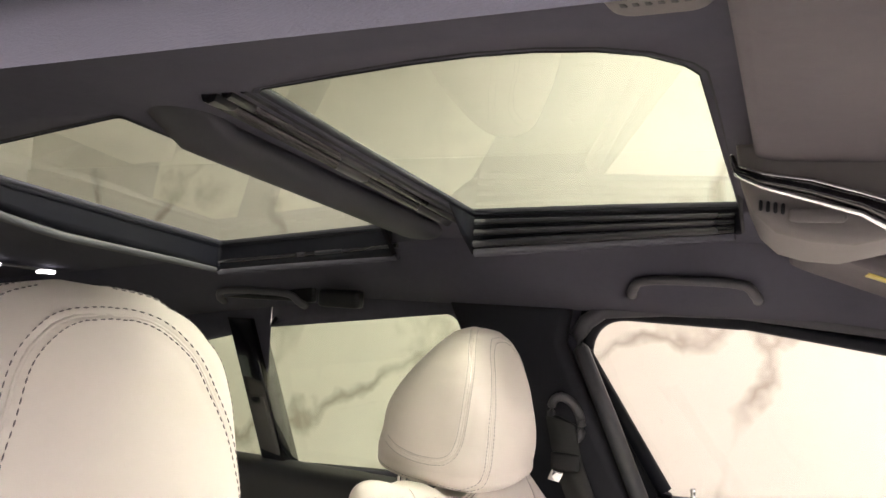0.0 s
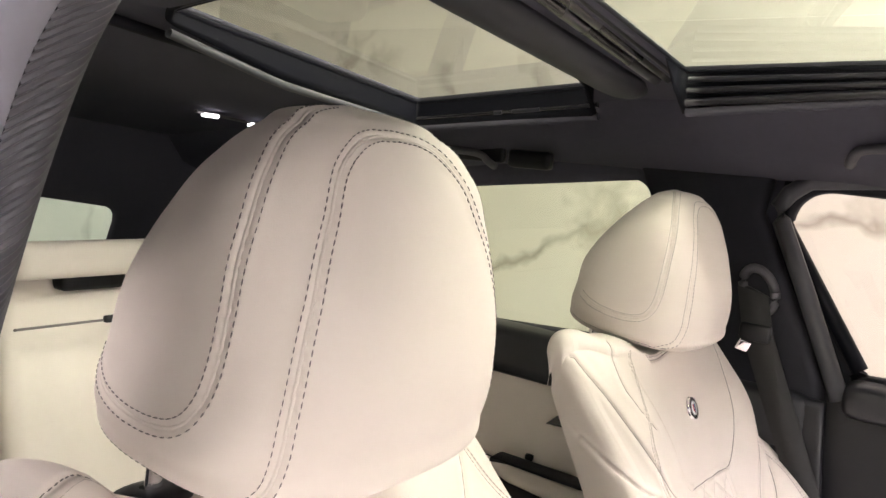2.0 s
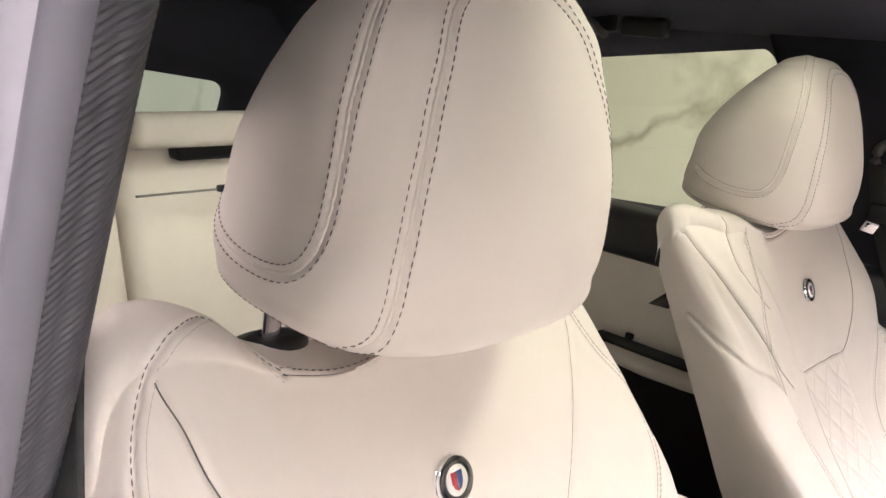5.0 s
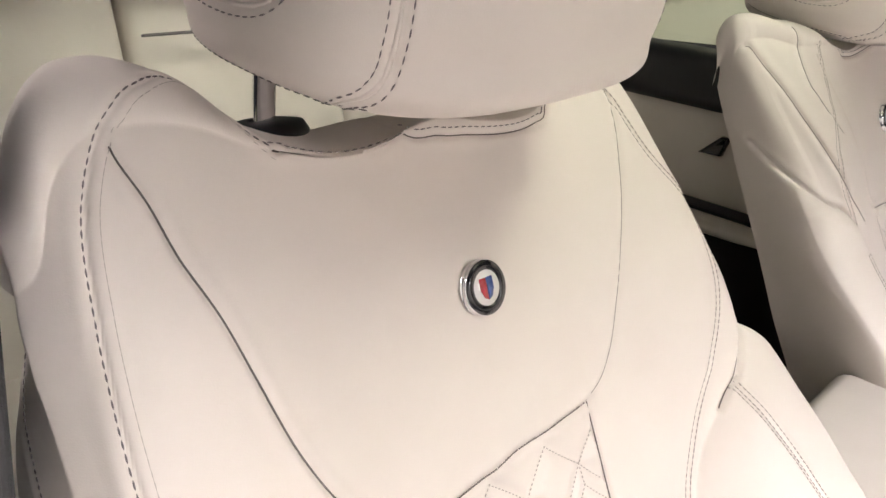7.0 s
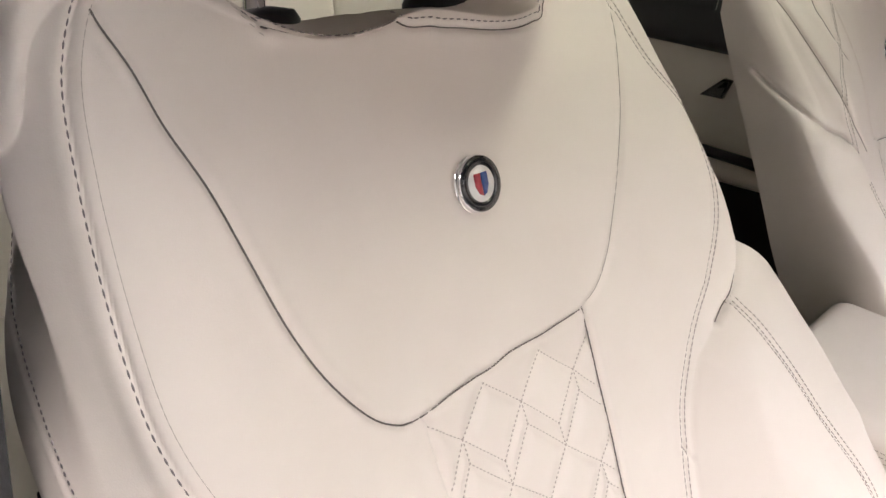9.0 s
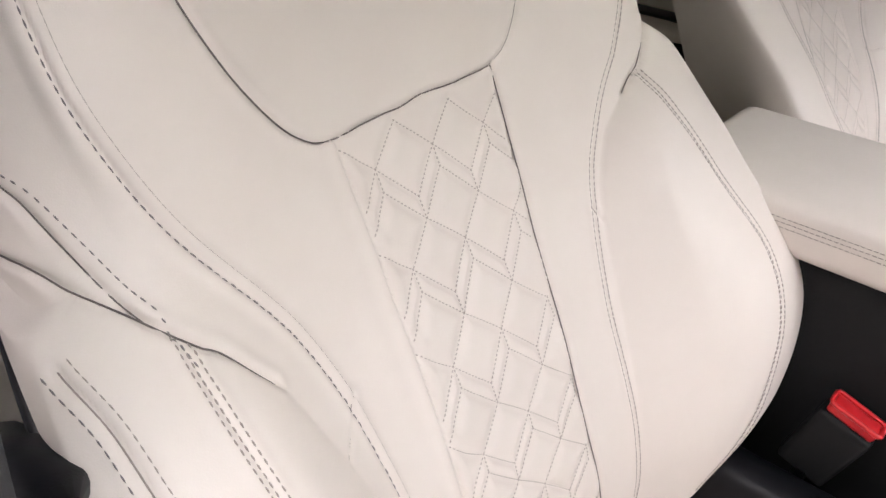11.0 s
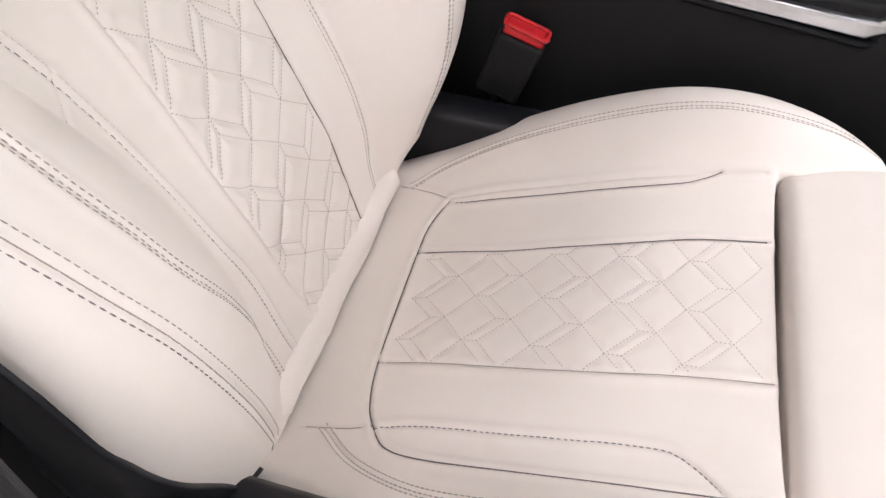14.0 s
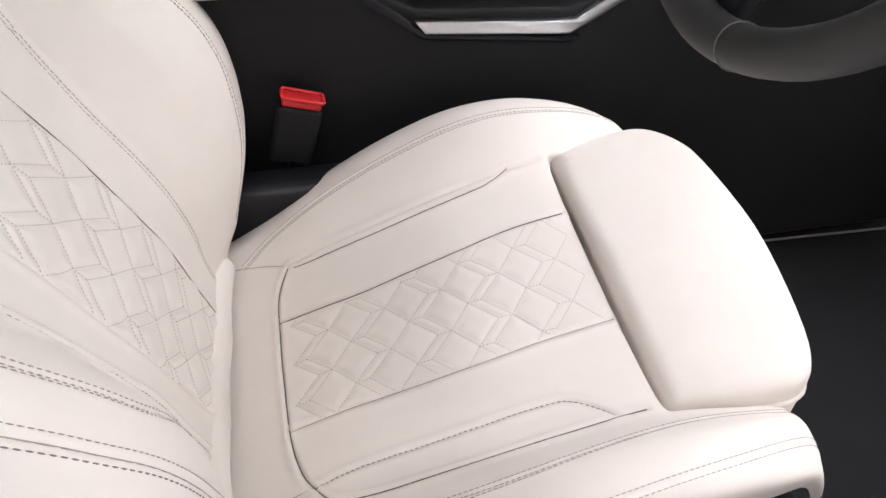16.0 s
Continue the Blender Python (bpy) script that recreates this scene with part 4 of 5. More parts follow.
def front_seat(label, driver):
    seat = thing("front_seat", label, "car seat", "front seats")
    # backrest
    ks = np.concatenate([np.linspace(-5, -2.31, 120), np.linspace(-2.3, 2.3, 330), np.linspace(2.31, 5, 120)])
    hs = np.concatenate([np.linspace(0, 1, 400), np.linspace(1.015, 2, 60)])
    skin = Skin(back_skin, ks, hs)
    inner, outer = np.array(INSERT_IN)[::-1], np.array(INSERT_OUT)[::-1]
    edge_in, edge_out = (lambda h: np.interp(h, inner[:, 1], inner[:, 0])), (lambda h: np.interp(h, outer[:, 1], outer[:, 0]))
    top_edge = lambda k: np.interp(k, [-1.07, -0.69, -0.17, 0.33, 0.66, 0.95], [0.688, 0.6940, 0.6894, 0.6952, 0.7020, 0.7042])
    creases = [[(-k, h) for k, h in PAD_OUT[5:-1]] + [(-4.85, 0.717)], [(k, h) for k, h in FORM["pad_in"][5:-1]]]
    for c in (PANEL_OUT, INSERT_IN):
        skin.seam(c, 0.0024, 0.0014, 0.0006, 0.006)
    skin.seam(PANEL_IN, 0.0018, 0.0016, 0.0005, 0.006)
    skin.seam(INSERT_OUT, 0.0016, 0.0018, 0.0010, 0.007)
    skin.seam(SIDE_SEAM_OUT, 0.0020, 0.0016, 0.0008, 0.006)
    skin.seam(SIDE_SEAM_IN, 0.0012, 0.0014, 0.0005, 0.005)
    for c in (PAD_ROWS_OUT, PAD_ROWS_IN):
        skin.seam(c, 0.0012, 0.0016, 0.0008, 0.006)
    for c in (WING_OUT, PAD_WELT_OUT):
        skin.seam(c, 0.0022, 0.0018, 0.0008, 0.006)
    for c in (TICK_OUT, TICK_IN):
        skin.seam(c, 0.0014, 0.0014, 0.0003, 0.005)
    for c in creases:
        skin.seam(c, 0.0036, 0.0022, 0.0008, 0.007)
    skin.seam(COLLAR, 0.0022, 0.0014, 0.0006, 0.006)
    if not driver:
        for c, deep in ((WING_IN, 0.0016), (SHOULDER_IN, 0.0010)):
            skin.seam(c, deep, 0.0022, 0.0006, 0.008)
            part("seam", seam_line(skin, c, 0.0005, 0.0006), THREAD_PALE, seat)
    quilting = quilt_lines(lambda z: 0.09, 0.262, 0.665, first=0.032)
    flat = []
    for a, b in quilting:
        (k0, h0), (k1, h1) = on_back([a, b])
        t = np.linspace(0, 1, 25)
        kk, hh = k0 + (k1 - k0) * t, h0 + (h1 - h0) * t
        ok = (kk < edge_in(hh) - 0.02) & (kk > edge_out(hh) + 0.02) & (hh < top_edge(kk) - 0.004) & (hh > 0.02)
        i = np.where(ok)[0]
        if len(i) > 3 and math.dist(a, b) * len(i) / 25 > 0.009:
            flat.append([(kk[i[0]], hh[i[0]]), (kk[i[-1]], hh[i[-1]])])
    puffed = np.full(len(skin.P), 1.0)
    for c in flat:
        puffed = np.minimum(puffed, skin.far(skin.line(c)[0]))
    in_strip = lambda k, h: (k < edge_in(h)) & (k > edge_out(h)) & (h < top_edge(k))
    inside = in_strip(skin.U, skin.W)
    skin.shift += np.where(inside, 0.0026 * (1 - np.exp(-((puffed / 0.0052) ** 2))) - 0.0018, 0)
    back = part("backrest", skin.mesh(in_strip, True), LEATHER, seat, "cream leather backrest with deep side wings")
    if driver:
        part("side_shell", side_shell(-1), BLACK_PLASTIC, seat, "black plastic side shell of the backrest")
    part("quilted_insert", skin.mesh(in_strip), LEATHER, back, "diamond-quilted cream leather")
    part("stitching", stitches(skin, SIDE_SEAM_OUT, -0.0012, 0.0038, 0.0052, 0.00034), THREAD_DARK, back, "dark grey saddle stitching")
    part("stitching", stitches(skin, SIDE_SEAM_OUT, 0.0058, 0.0046, 0.0046, 0.00016, 0.0), THREAD_QUILT, back)
    for o in (-0.0022, 0.0022):
        part("stitching", stitches(skin, SIDE_SEAM_IN, o, 0.0040, 0.0046, 0.0003, 0.0001), THREAD_PALE, back)
    for c in (PANEL_OUT, INSERT_IN):
        part("seam", seam_line(skin, c, 0.0005, 0.0006), SEAM_SHADE, back)
    for c in (TICK_OUT, TICK_IN, PANEL_IN):
        part("seam", seam_line(skin, c, 0.0003, 0.0010), THREAD_PALE, back)
    # dark tubes paint the shade under the edge of the wing pads
    for c in creases if driver else creases[:1]:
        part("seam", seam_line(skin, c, 0.0005, 0.0016), SEAM_SHADE, back)
    part("seam", seam_line(skin, COLLAR), SEAM_SHADE, back)
    part("stitching", stitches(skin, COLLAR, 0.0045, 0.0036, 0.0052, 0.00032), THREAD_DARK, back)
    part("stitching", stitches(skin, [(-3.22, 0.655)] + WING_OUT, -0.0068, 0.0032, 0.0048, 0.0003), THREAD_DARK, back)
    part("seam", seam_line(skin, WING_OUT, 0.0004, 0.0010), SEAM_SHADE, back)
    part("stitching", join(*(stitches(skin, PAD_ROWS_OUT, o, 0.0032, 0.0046, 0.0003, 0.0002) for o in (-0.0034, 0.0, 0.0034))), THREAD_PALE, back, "three rows of beige thread")
    part("stitching", stitches(skin, PAD_WELT_OUT, -0.0055, 0.0038, 0.0054, 0.00032), THREAD_DARK, back)
    part("stitching", stitches(skin, PAD_WELT_OUT, 0.0055, 0.0036, 0.0048, 0.00026), THREAD_PALE, back)
    part("seam", seam_line(skin, PAD_WELT_OUT, 0.0004, 0.0010), THREAD_PALE, back)
    part("stitching", join(*(stitches(skin, PAD_ROWS_IN, o, 0.0034, 0.0042, 0.0003, 0.0002) for o in (-0.0036, 0.0, 0.0036))), THREAD_PALE, back, "three rows of beige thread")
    part("stitching", join(*(stitches(skin, c, 0, 0.0018, 0.0030, 0.00034, 0.0001) for c in flat)), THREAD_QUILT, back, "fine beige quilting thread")
    # headrest
    A, Z = np.linspace(-math.pi, math.pi, 260), np.concatenate([np.linspace(0.856, 0.9, 30), np.linspace(0.902, 1.06, 84), np.linspace(1.062, 1.095, 40)])
    hr = Skin(lambda a, z: headrest_skin(a, z), A, Z)
    fronts, sides = [], []
    front = [(0.0, 1.076), (0.13, 1.075), (0.27, 1.069), (0.39, 1.054), (0.47, 1.026), (0.59, 0.993), (0.71, 0.957), (0.77, 0.926), (0.77, 0.90), (0.82, 0.883), (0.93, 0.873), (1.07, 0.868), (1.2, 0.862)]
    side = [(0.80, 1.091), (0.95, 1.085), (1.02, 1.073), (0.97, 1.05), (1.01, 1.02), (1.09, 0.993), (1.17, 0.961), (1.24, 0.935), (1.31, 0.916), (1.39, 0.907), (1.5, 0.903), (1.62, 0.903), (1.9, 0.909), (2.2, 0.92)]
    for s in (-1, 1):
        fronts.append([(s * a, z) for a, z in front])
        sides.append([(s * a, z) for a, z in side])
    for c in fronts + sides:
        hr.seam(c, 0.0018, 0.0014, 0.0007, 0.0055)
    v, f = hr.mesh()
    n = len(Z)
    head = part("headrest", (v, [tuple(reversed(q)) for q in f] + [tuple(i * n for i in range(len(A) - 1))]), LEATHER, seat, "cream leather headrest with double saddle stitching")
    for c in fronts + sides:
        part("stitching", join(stitches(hr, c, 0.0046, 0.0036, 0.0052, 0.0003), stitches(hr, c, -0.0046, 0.0036, 0.0052, 0.0003)), THREAD_DARK, head, "dark grey saddle stitching")
        part("welt", seam_line(hr, c, 0.0013, 0.0009), LEATHER, head)
    for s in (-1, 1):
        part("stitching", stitches(hr, [(s * a, z) for a, z in ((1.0, 0.864), (1.3, 0.866), (1.6, 0.869), (2.0, 0.873), (2.4, 0.878))], 0, 0.0036, 0.0052, 0.0003), THREAD_DARK, head)
    for y in (-0.072, 0.072):
        post = part("post", tube([(-0.266, y, 0.80), (-0.264, y, 0.85), (-0.258, y, 0.92)], 0.0062, 16), CHROME, head, "chrome headrest post")
        part("collar", moved(lathe([(0.028, 0.0), (0.028, 0.006), (0.025, 0.011), (0.014, 0.013), (0.0075, 0.013)], 24), pose(-0.266, y, 0.827, 0, -8, 0) @ Matrix.Diagonal((0.8, 1, 1, 1))), BLACK_PLASTIC, post, "black plastic guide sleeve")
    # cushion
    kc = np.concatenate([np.linspace(-5, -2.2, 100), np.linspace(-2.19, 2.19, 280), np.linspace(2.2, 5, 100)])
    xc = np.linspace(0.03, 0.53, 330)
    cu = Skin(lambda k, x: cushion_skin(k, x), kc, xc)
    cu.N *= -1
    joints = [[(1.9, 0.118), (2.15, 0.095), (2.45, 0.055)], [(-1.98, 0.128), (-2.08, 0.105), (-2.15, 0.07)]]
    for c in (CUSHION_U, CUSHION_FOLD, CUSHION_INSERT_IN, CUSHION_DASH):
        cu.seam(c, 0.0022, 0.0014, 0.0008, 0.006)
    for c in (CUSHION_INSERT_OUT, CUSHION_EDGE):
        cu.seam(c, 0.0016, 0.0020, 0.0008, 0.007)
    for c in joints:
        cu.seam(c, 0.0014, 0.0014, 0.0003, 0.005)
    for c in (BOLSTER_IN, BOLSTER_OUT, BOLSTER_LOW):
        cu.seam(c, 0.0012, 0.0016, 0.0005, 0.005)
    ci, co = np.array(CUSHION_INSERT_IN), np.array(CUSHION_INSERT_OUT)
    side_in, side_out = (lambda x: np.interp(x, ci[:, 1], ci[:, 0])), (lambda x: np.interp(x, co[:, 1], co[:, 0]))
    in_ins = lambda k, x: (k < side_in(x)) & (k > side_out(x)) & (x > 0.108) & (x < 0.402)
    lines = []
    for a, b in quilt_lines(lambda x: 0.09, 0.105, 0.41, first=0.012):
        t = np.linspace(0, 1, 25)
        kk, xx = (a[0] + (b[0] - a[0]) * t) / 0.07, 0.515 - (a[1] + (b[1] - a[1]) * t)
        ok = (kk < side_in(xx) - 0.03) & (kk > side_out(xx) + 0.03) & (xx > 0.112) & (xx < 0.398)
        i = np.where(ok)[0]
        if len(i) > 3 and math.dist(a, b) * len(i) / 25 > 0.009:
            lines.append([(kk[i[0]], xx[i[0]]), (kk[i[-1]], xx[i[-1]])])
    far = np.full(len(cu.P), 1.0)
    for c in lines:
        far = np.minimum(far, cu.far(cu.line(c)[0]))
    # the quilting is pulled flatter towards the front
    cu.shift += np.where(in_ins(cu.U, cu.W), (0.0022 * (1 - np.exp(-((far / 0.0052) ** 2))) - 0.0016) * np.interp(cu.W, [0.1, 0.28, 0.4], [1.0, 0.8, 0.4]), 0)
    flip = lambda vf: (vf[0], [tuple(reversed(q)) for q in vf[1]])
    cush = part("cushion", flip(cu.mesh(in_ins, True)), LEATHER, seat, "cream leather seat cushion with raised side bolsters")
    part("quilted_insert", flip(cu.mesh(in_ins)), LEATHER, cush, "diamond-quilted cream leather")
    for c in (CUSHION_U, CUSHION_FOLD, CUSHION_INSERT_IN):
        part("seam", seam_line(cu, c, 0.00055, -0.0005), SEAM_SHADE, cush)
    for c in joints + [CUSHION_INSERT_OUT]:
        part("seam", seam_line(cu, c, 0.00045, -0.0006), THREAD_PALE, cush)
    part("stitching", stitches(cu, CUSHION_DASH, 0, 0.0034, 0.0046, 0.00034, 0.0002), THREAD_DARK, cush, "grey stitching")
    for c in (BOLSTER_IN, BOLSTER_OUT):
        part("stitching", join(*(stitches(cu, c, o, 0.0036, 0.0044, 0.00034, 0.0001) for o in (-0.0036, 0.0, 0.0036))), THREAD_PALE, cush, "three rows of grey thread")
    part("stitching", join(*(stitches(cu, BOLSTER_LOW, o, 0.0036, 0.0046, 0.00034, 0.0001) for o in (-0.003, 0.003))), THREAD_PALE, cush, "two rows of grey thread")
    part("stitching", join(*(stitches(cu, c, 0, 0.0018, 0.0032, 0.00032, 0.0001) for c in lines)), THREAD_QUILT, cush, "fine beige quilting thread")
    part("crease_roll", tube([(0.040 + 0.006 * (y / 0.13) ** 2, y, 0.264 + 0.006 * (y / 0.13) ** 2) for y in np.linspace(-0.150, 0.150, 24)], [0.006] + [0.0165] * 22 + [0.006], 16), LEATHER, seat, "rolled cream leather pad in the crease")
    # thigh support
    bow = np.array([(0.407, 0.164), (0.445, 0.177), (0.483, 0.182), (0.513, 0.175), (0.537, 0.146), (0.549, 0.104), (0.554, 0.0), (0.541, -0.10), (0.526, -0.149), (0.505, -0.166), (0.456, -0.163), (0.407, -0.156)])
    out = [tuple(p) for p in cr(np.arange(len(bow)), bow, np.linspace(0, len(bow) - 1, 45))]
    v, f = slab(list(reversed(out)), "z", 0.285, 0.353, 0.016, 4)
    part("thigh_support", ([(x, y, z + 0.17 * (x - 0.41) if z > 0.3 else z) for x, y, z in v], f), LEATHER, seat, "sliding cream leather thigh support")
    rim = [(x - 0.001, y * 1.002, 0.333 + 0.10 * (x - 0.41)) for x, y in out]
    part("piping", tube(rim, 0.0028, 8), LEATHER, seat)
    # base
    part("seat_base", rbox((0.22, 0, 0.15), (0.50, 0.42, 0.16), 0.03, 3), BLACK_PLASTIC, seat)
    for y in (-0.19, 0.19):
        part("seat_rail", rbox((0.2, y, 0.04), (0.62, 0.05, 0.05), 0.006), BLACK_PLASTIC, seat)
        part("side_cover", rbox((0.225, y * 1.215, 0.232), (0.54, 0.05, 0.155), 0.02, 3), BLACK_PLASTIC, seat)
    return seat


def seat_badge(seat):
    badge = part("badge", moved(lathe([(0.0165, -0.002), (0.0165, 0.001), (0.0155, 0.0026), (0.0135, 0.0026), (0.0128, 0.0018)], 40), pose(-0.156, -0.001, 0.757, 0, 68, 0)), CHROME, seat, "round black and chrome badge with a shield")
    part("ring", moved(lathe([(0.0158, 0.0020), (0.0158, 0.0028), (0.0102, 0.0028), (0.0102, 0.0022)], 40), pose(-0.156, -0.001, 0.757, 0, 68, 0)), GLOSS_BLACK, badge)
    part("face", moved(lathe([(0.0103, 0.0020), (0.0103, 0.0029), (0.0001, 0.0030)], 40), pose(-0.156, -0.001, 0.757, 0, 68, 0)), WHITE_ENAMEL, badge)
    m = pose(-0.156, -0.001, 0.757, 0, 68, 0) @ pose(0, 0, 0, 0, 0, 90)
    for side_x, mat in ((-1, RED_ENAMEL), (1, BLUE_ENAMEL)):
        o = [(0.0002 * side_x, 0.006), (0.0052 * side_x, 0.006), (0.0052 * side_x, -0.001), (0.003 * side_x, -0.0055), (0.0002 * side_x, -0.007)]
        part("shield_half", moved(slab(o if side_x < 0 else list(reversed(o)), "z", 0.0028, 0.0034), m), mat, badge)


def mirror(ob):
    """Turns a seat into the one for the other side of the car."""
    if ob.data:
        co = np.empty(len(ob.data.vertices) * 3)
        ob.data.vertices.foreach_get("co", co)
        co[1::3] *= -1
        ob.data.vertices.foreach_set("co", co)
        ob.data.flip_normals()
    for child in ob.children:
        mirror(child)


driver_seat = front_seat("cream leather car seat with diamond-quilted centre, on the driver's side", True)
FORM.update(PASSENGER_FORM)
passenger_seat = front_seat("cream leather car seat with diamond-quilted centre, on the passenger's side", False)
mirror(passenger_seat)
for one in (driver_seat, passenger_seat):
    seat_badge(one)
passenger_seat.location = (-0.012, 0.755, -0.014)
for child in passenger_seat.children:
    if child.name.startswith("headrest"):
        child.location += Vector((-0.027, -0.008, -0.020))


def outboard_shell(seat):
    """The dark lower shell and adjuster on the door side of the driver's seat."""
    shell = [c for c in seat.children if c.name.startswith("side_shell")][0]
    part("lever", tube([(-0.150, -0.270, 0.545), (-0.115, -0.277, 0.568), (-0.070, -0.280, 0.592), (-0.040, -0.279, 0.603), (-0.032, -0.278, 0.605)], [0.012, 0.018, 0.020, 0.013, 0.004], 14, 0.8), BLACK_PLASTIC, shell)
    part("lever_trim", tube([(-0.040, -0.280, 0.594), (-0.026, -0.283, 0.586), (-0.012, -0.284, 0.579), (-0.004, -0.283, 0.575)], [0.002, 0.004, 0.004, 0.0015], 10, 0.7), CHROME, shell, "chrome lever edge")


outboard_shell(driver_seat)


# ---- rest of the cabin ----
def wall_plate(name, axis_x, hole, outer, mat, thick, parent, label=""):
    """An upright sheet in y and z at one x, with a window opening."""
    ob = panel_with_window(name, 0.0, hole, outer, mat, thick, parent, label)
    for p in ob.data.vertices:
        p.co = Vector((axis_x - p.co.y, p.co.x, p.co.z))
    return ob


def loft(sections):
    n = len(sections[0])
    return [tuple(p) for s in sections for p in s], grid_faces(len(sections), n)


def driver_pillar():
    b = thing("driver_b_pillar", "anthracite door pillar with a ribbed seal, curving into the roof rail", "car pillar")
    path = np.array([(-0.238, -0.294, 0.45), (-0.180, -0.271, 0.712), (-0.155, -0.259, 0.815), (-0.123, -0.245, 0.949), (-0.0955, -0.2336, 1.052), (-0.074, -0.227, 1.095), (-0.046, -0.214, 1.13), (0.006, -0.1985, 1.152), (0.095, -0.19, 1.155), (0.25, -0.19, 1.145), (0.45, -0.19, 1.10), (0.70, -0.19, 1.0)])
    t = np.linspace(0, len(path) - 1, 90)
    P = cr(np.arange(len(path)), path, t)
    bend = np.clip((t - 4.0) / 3.0, 0, 1)[:, None]
    out = (1 - bend) * np.array([-0.44, -0.9, 0.0]) + bend * np.array([0.0, -0.95, 0.28])
    rear = (1 - bend) * np.array([-0.9, 0.44, 0.0]) + bend * np.array([0.0, 0.2, 0.9])

    slim = np.interp(t, [0, 4, 7], [0.8, 0.8, 1.0])

    def strip(pairs):
        return loft([[p + (o * a + r * c) * g for a, c in pairs] for p, o, r, g in zip(P, out, rear, slim)])

    # the rubber carries fine slanting ribs
    tt = np.linspace(0, 7.2, 2400)
    Q = cr(np.arange(len(path)), path, tt)
    way = np.r_[0, np.cumsum(np.linalg.norm(np.diff(Q, axis=0), axis=1))]
    bent = np.clip((tt - 4.0) / 3.0, 0, 1)[:, None]
    o2 = (1 - bent) * np.array([-0.44, -0.9, 0.0]) + bent * np.array([0.0, -0.95, 0.28])
    r2 = (1 - bent) * np.array([-0.9, 0.44, 0.0]) + bent * np.array([0.0, 0.2, 0.9])
    around = cr(np.arange(7), np.array([(-0.003, 0.05), (-0.002, 0.03), (0.0, 0.012), (0.004, 0.004), (0.009, 0.0), (0.013, -0.005), (0.017, -0.009)]), np.linspace(0, 6, 40))
    rows = []
    for n, (a, c) in enumerate(around):
        na, nc = -1.0 if n < 14 else -0.75, -0.3 if n < 14 else -0.65
        rib = 0.0006 * np.sin(2 * math.pi * (way / 0.0036 + n * 0.13))[:, None]
        rows.append(Q + (o2 * a + r2 * c) * np.interp(tt, [0, 4, 7], [0.8, 0.8, 1.0])[:, None] + (o2 * na + r2 * nc) * rib / math.hypot(na, nc))
    grid = np.stack(rows, 1)
    part("seal", loft(list(grid)), RUBBER_RIBBED, b, "diagonally ribbed dark rubber seal")
    part("trim", strip([(0.017, -0.0085), (0.020, -0.0115), (0.025, -0.012), (0.031, -0.010), (0.035, -0.005), (0.0365, -0.001)]), TRIM_GREY, b, "smooth grey pillar trim")
    part("back_trim", strip([(0.03, 0.14), (0.01, 0.10), (-0.003, 0.05)]), PILLAR_CLOTH, b)
    part("outer_trim", strip([(0.036, -0.001), (0.042, 0.004), (0.050, 0.002), (0.064, -0.006), (0.082, -0.004), (0.096, 0.010), (0.10, 0.05)]), PILLAR_PAINT, b, "satin grey outer pillar skin")


def driver_belt():
    """The belt on the driver's side, running from the pillar forward and down beside the seat."""
    belt = thing("seat_belt", "black webbing seat belt hanging beside the driver's seat", "seat belt", "seat belts")
    edge = np.array([(-0.205, -0.205, 1.0), (-0.165, -0.233, 0.90), (-0.108, -0.259, 0.80), (-0.044, -0.285, 0.70), (0.027, -0.311, 0.60), (0.09, -0.333, 0.50), (0.14, -0.345, 0.36), (0.15, -0.348, 0.20)])
    P = cr(np.arange(len(edge)), edge, np.linspace(0, len(edge) - 1, 60))
    side = np.array([-0.66, -0.42, -0.45])
    side = side / np.linalg.norm(side)
    thick = np.array([0.42, -0.9, 0.0]) * 0.0012
    rows = [[p + side * w * 0.046 + thick * d for w, d in ((0, -1), (0.02, -1), (0.98, -1), (1, -1), (1, 1), (0.98, 1), (0.02, 1), (0, 1), (0, -1))] for p in P]
    part("webbing", loft(rows), WEBBING, belt)
    for w in (0.035, 0.965):
        part("selvedge", tube([p + side * w * 0.046 for p in P], 0.0017, 8), WEBBING, belt, "thicker woven edge of the webbing")


def grab_handle(cx, cz, w, y):
    h = thing("grab_handle", "dark grey folding grab handle on the roof lining", "grab handle", "grab handles")
    part("recess", rbox((cx, y + 0.030, cz + 0.012), (w + 0.03, 0.016, 0.040), 0.007, 3), BLACK_PLASTIC, h)
    pts = [(cx - w / 2, y + 0.02, cz - 0.016), (cx - w / 2 + 0.004, y, cz - 0.008), (cx - w / 2 + 0.022, y - 0.012, cz + 0.006), (cx, y - 0.015, cz + 0.009), (cx + w / 2 - 0.022, y - 0.012, cz + 0.006), (cx + w / 2 - 0.004, y, cz - 0.008), (cx + w / 2, y + 0.02, cz - 0.016)]
    q = cr(np.arange(7), np.array(pts), np.linspace(0, 6, 40))
    part("grip", tube(q, 0.008, 10, 0.9), HANDLE_GREY, h, "curved grey grip")


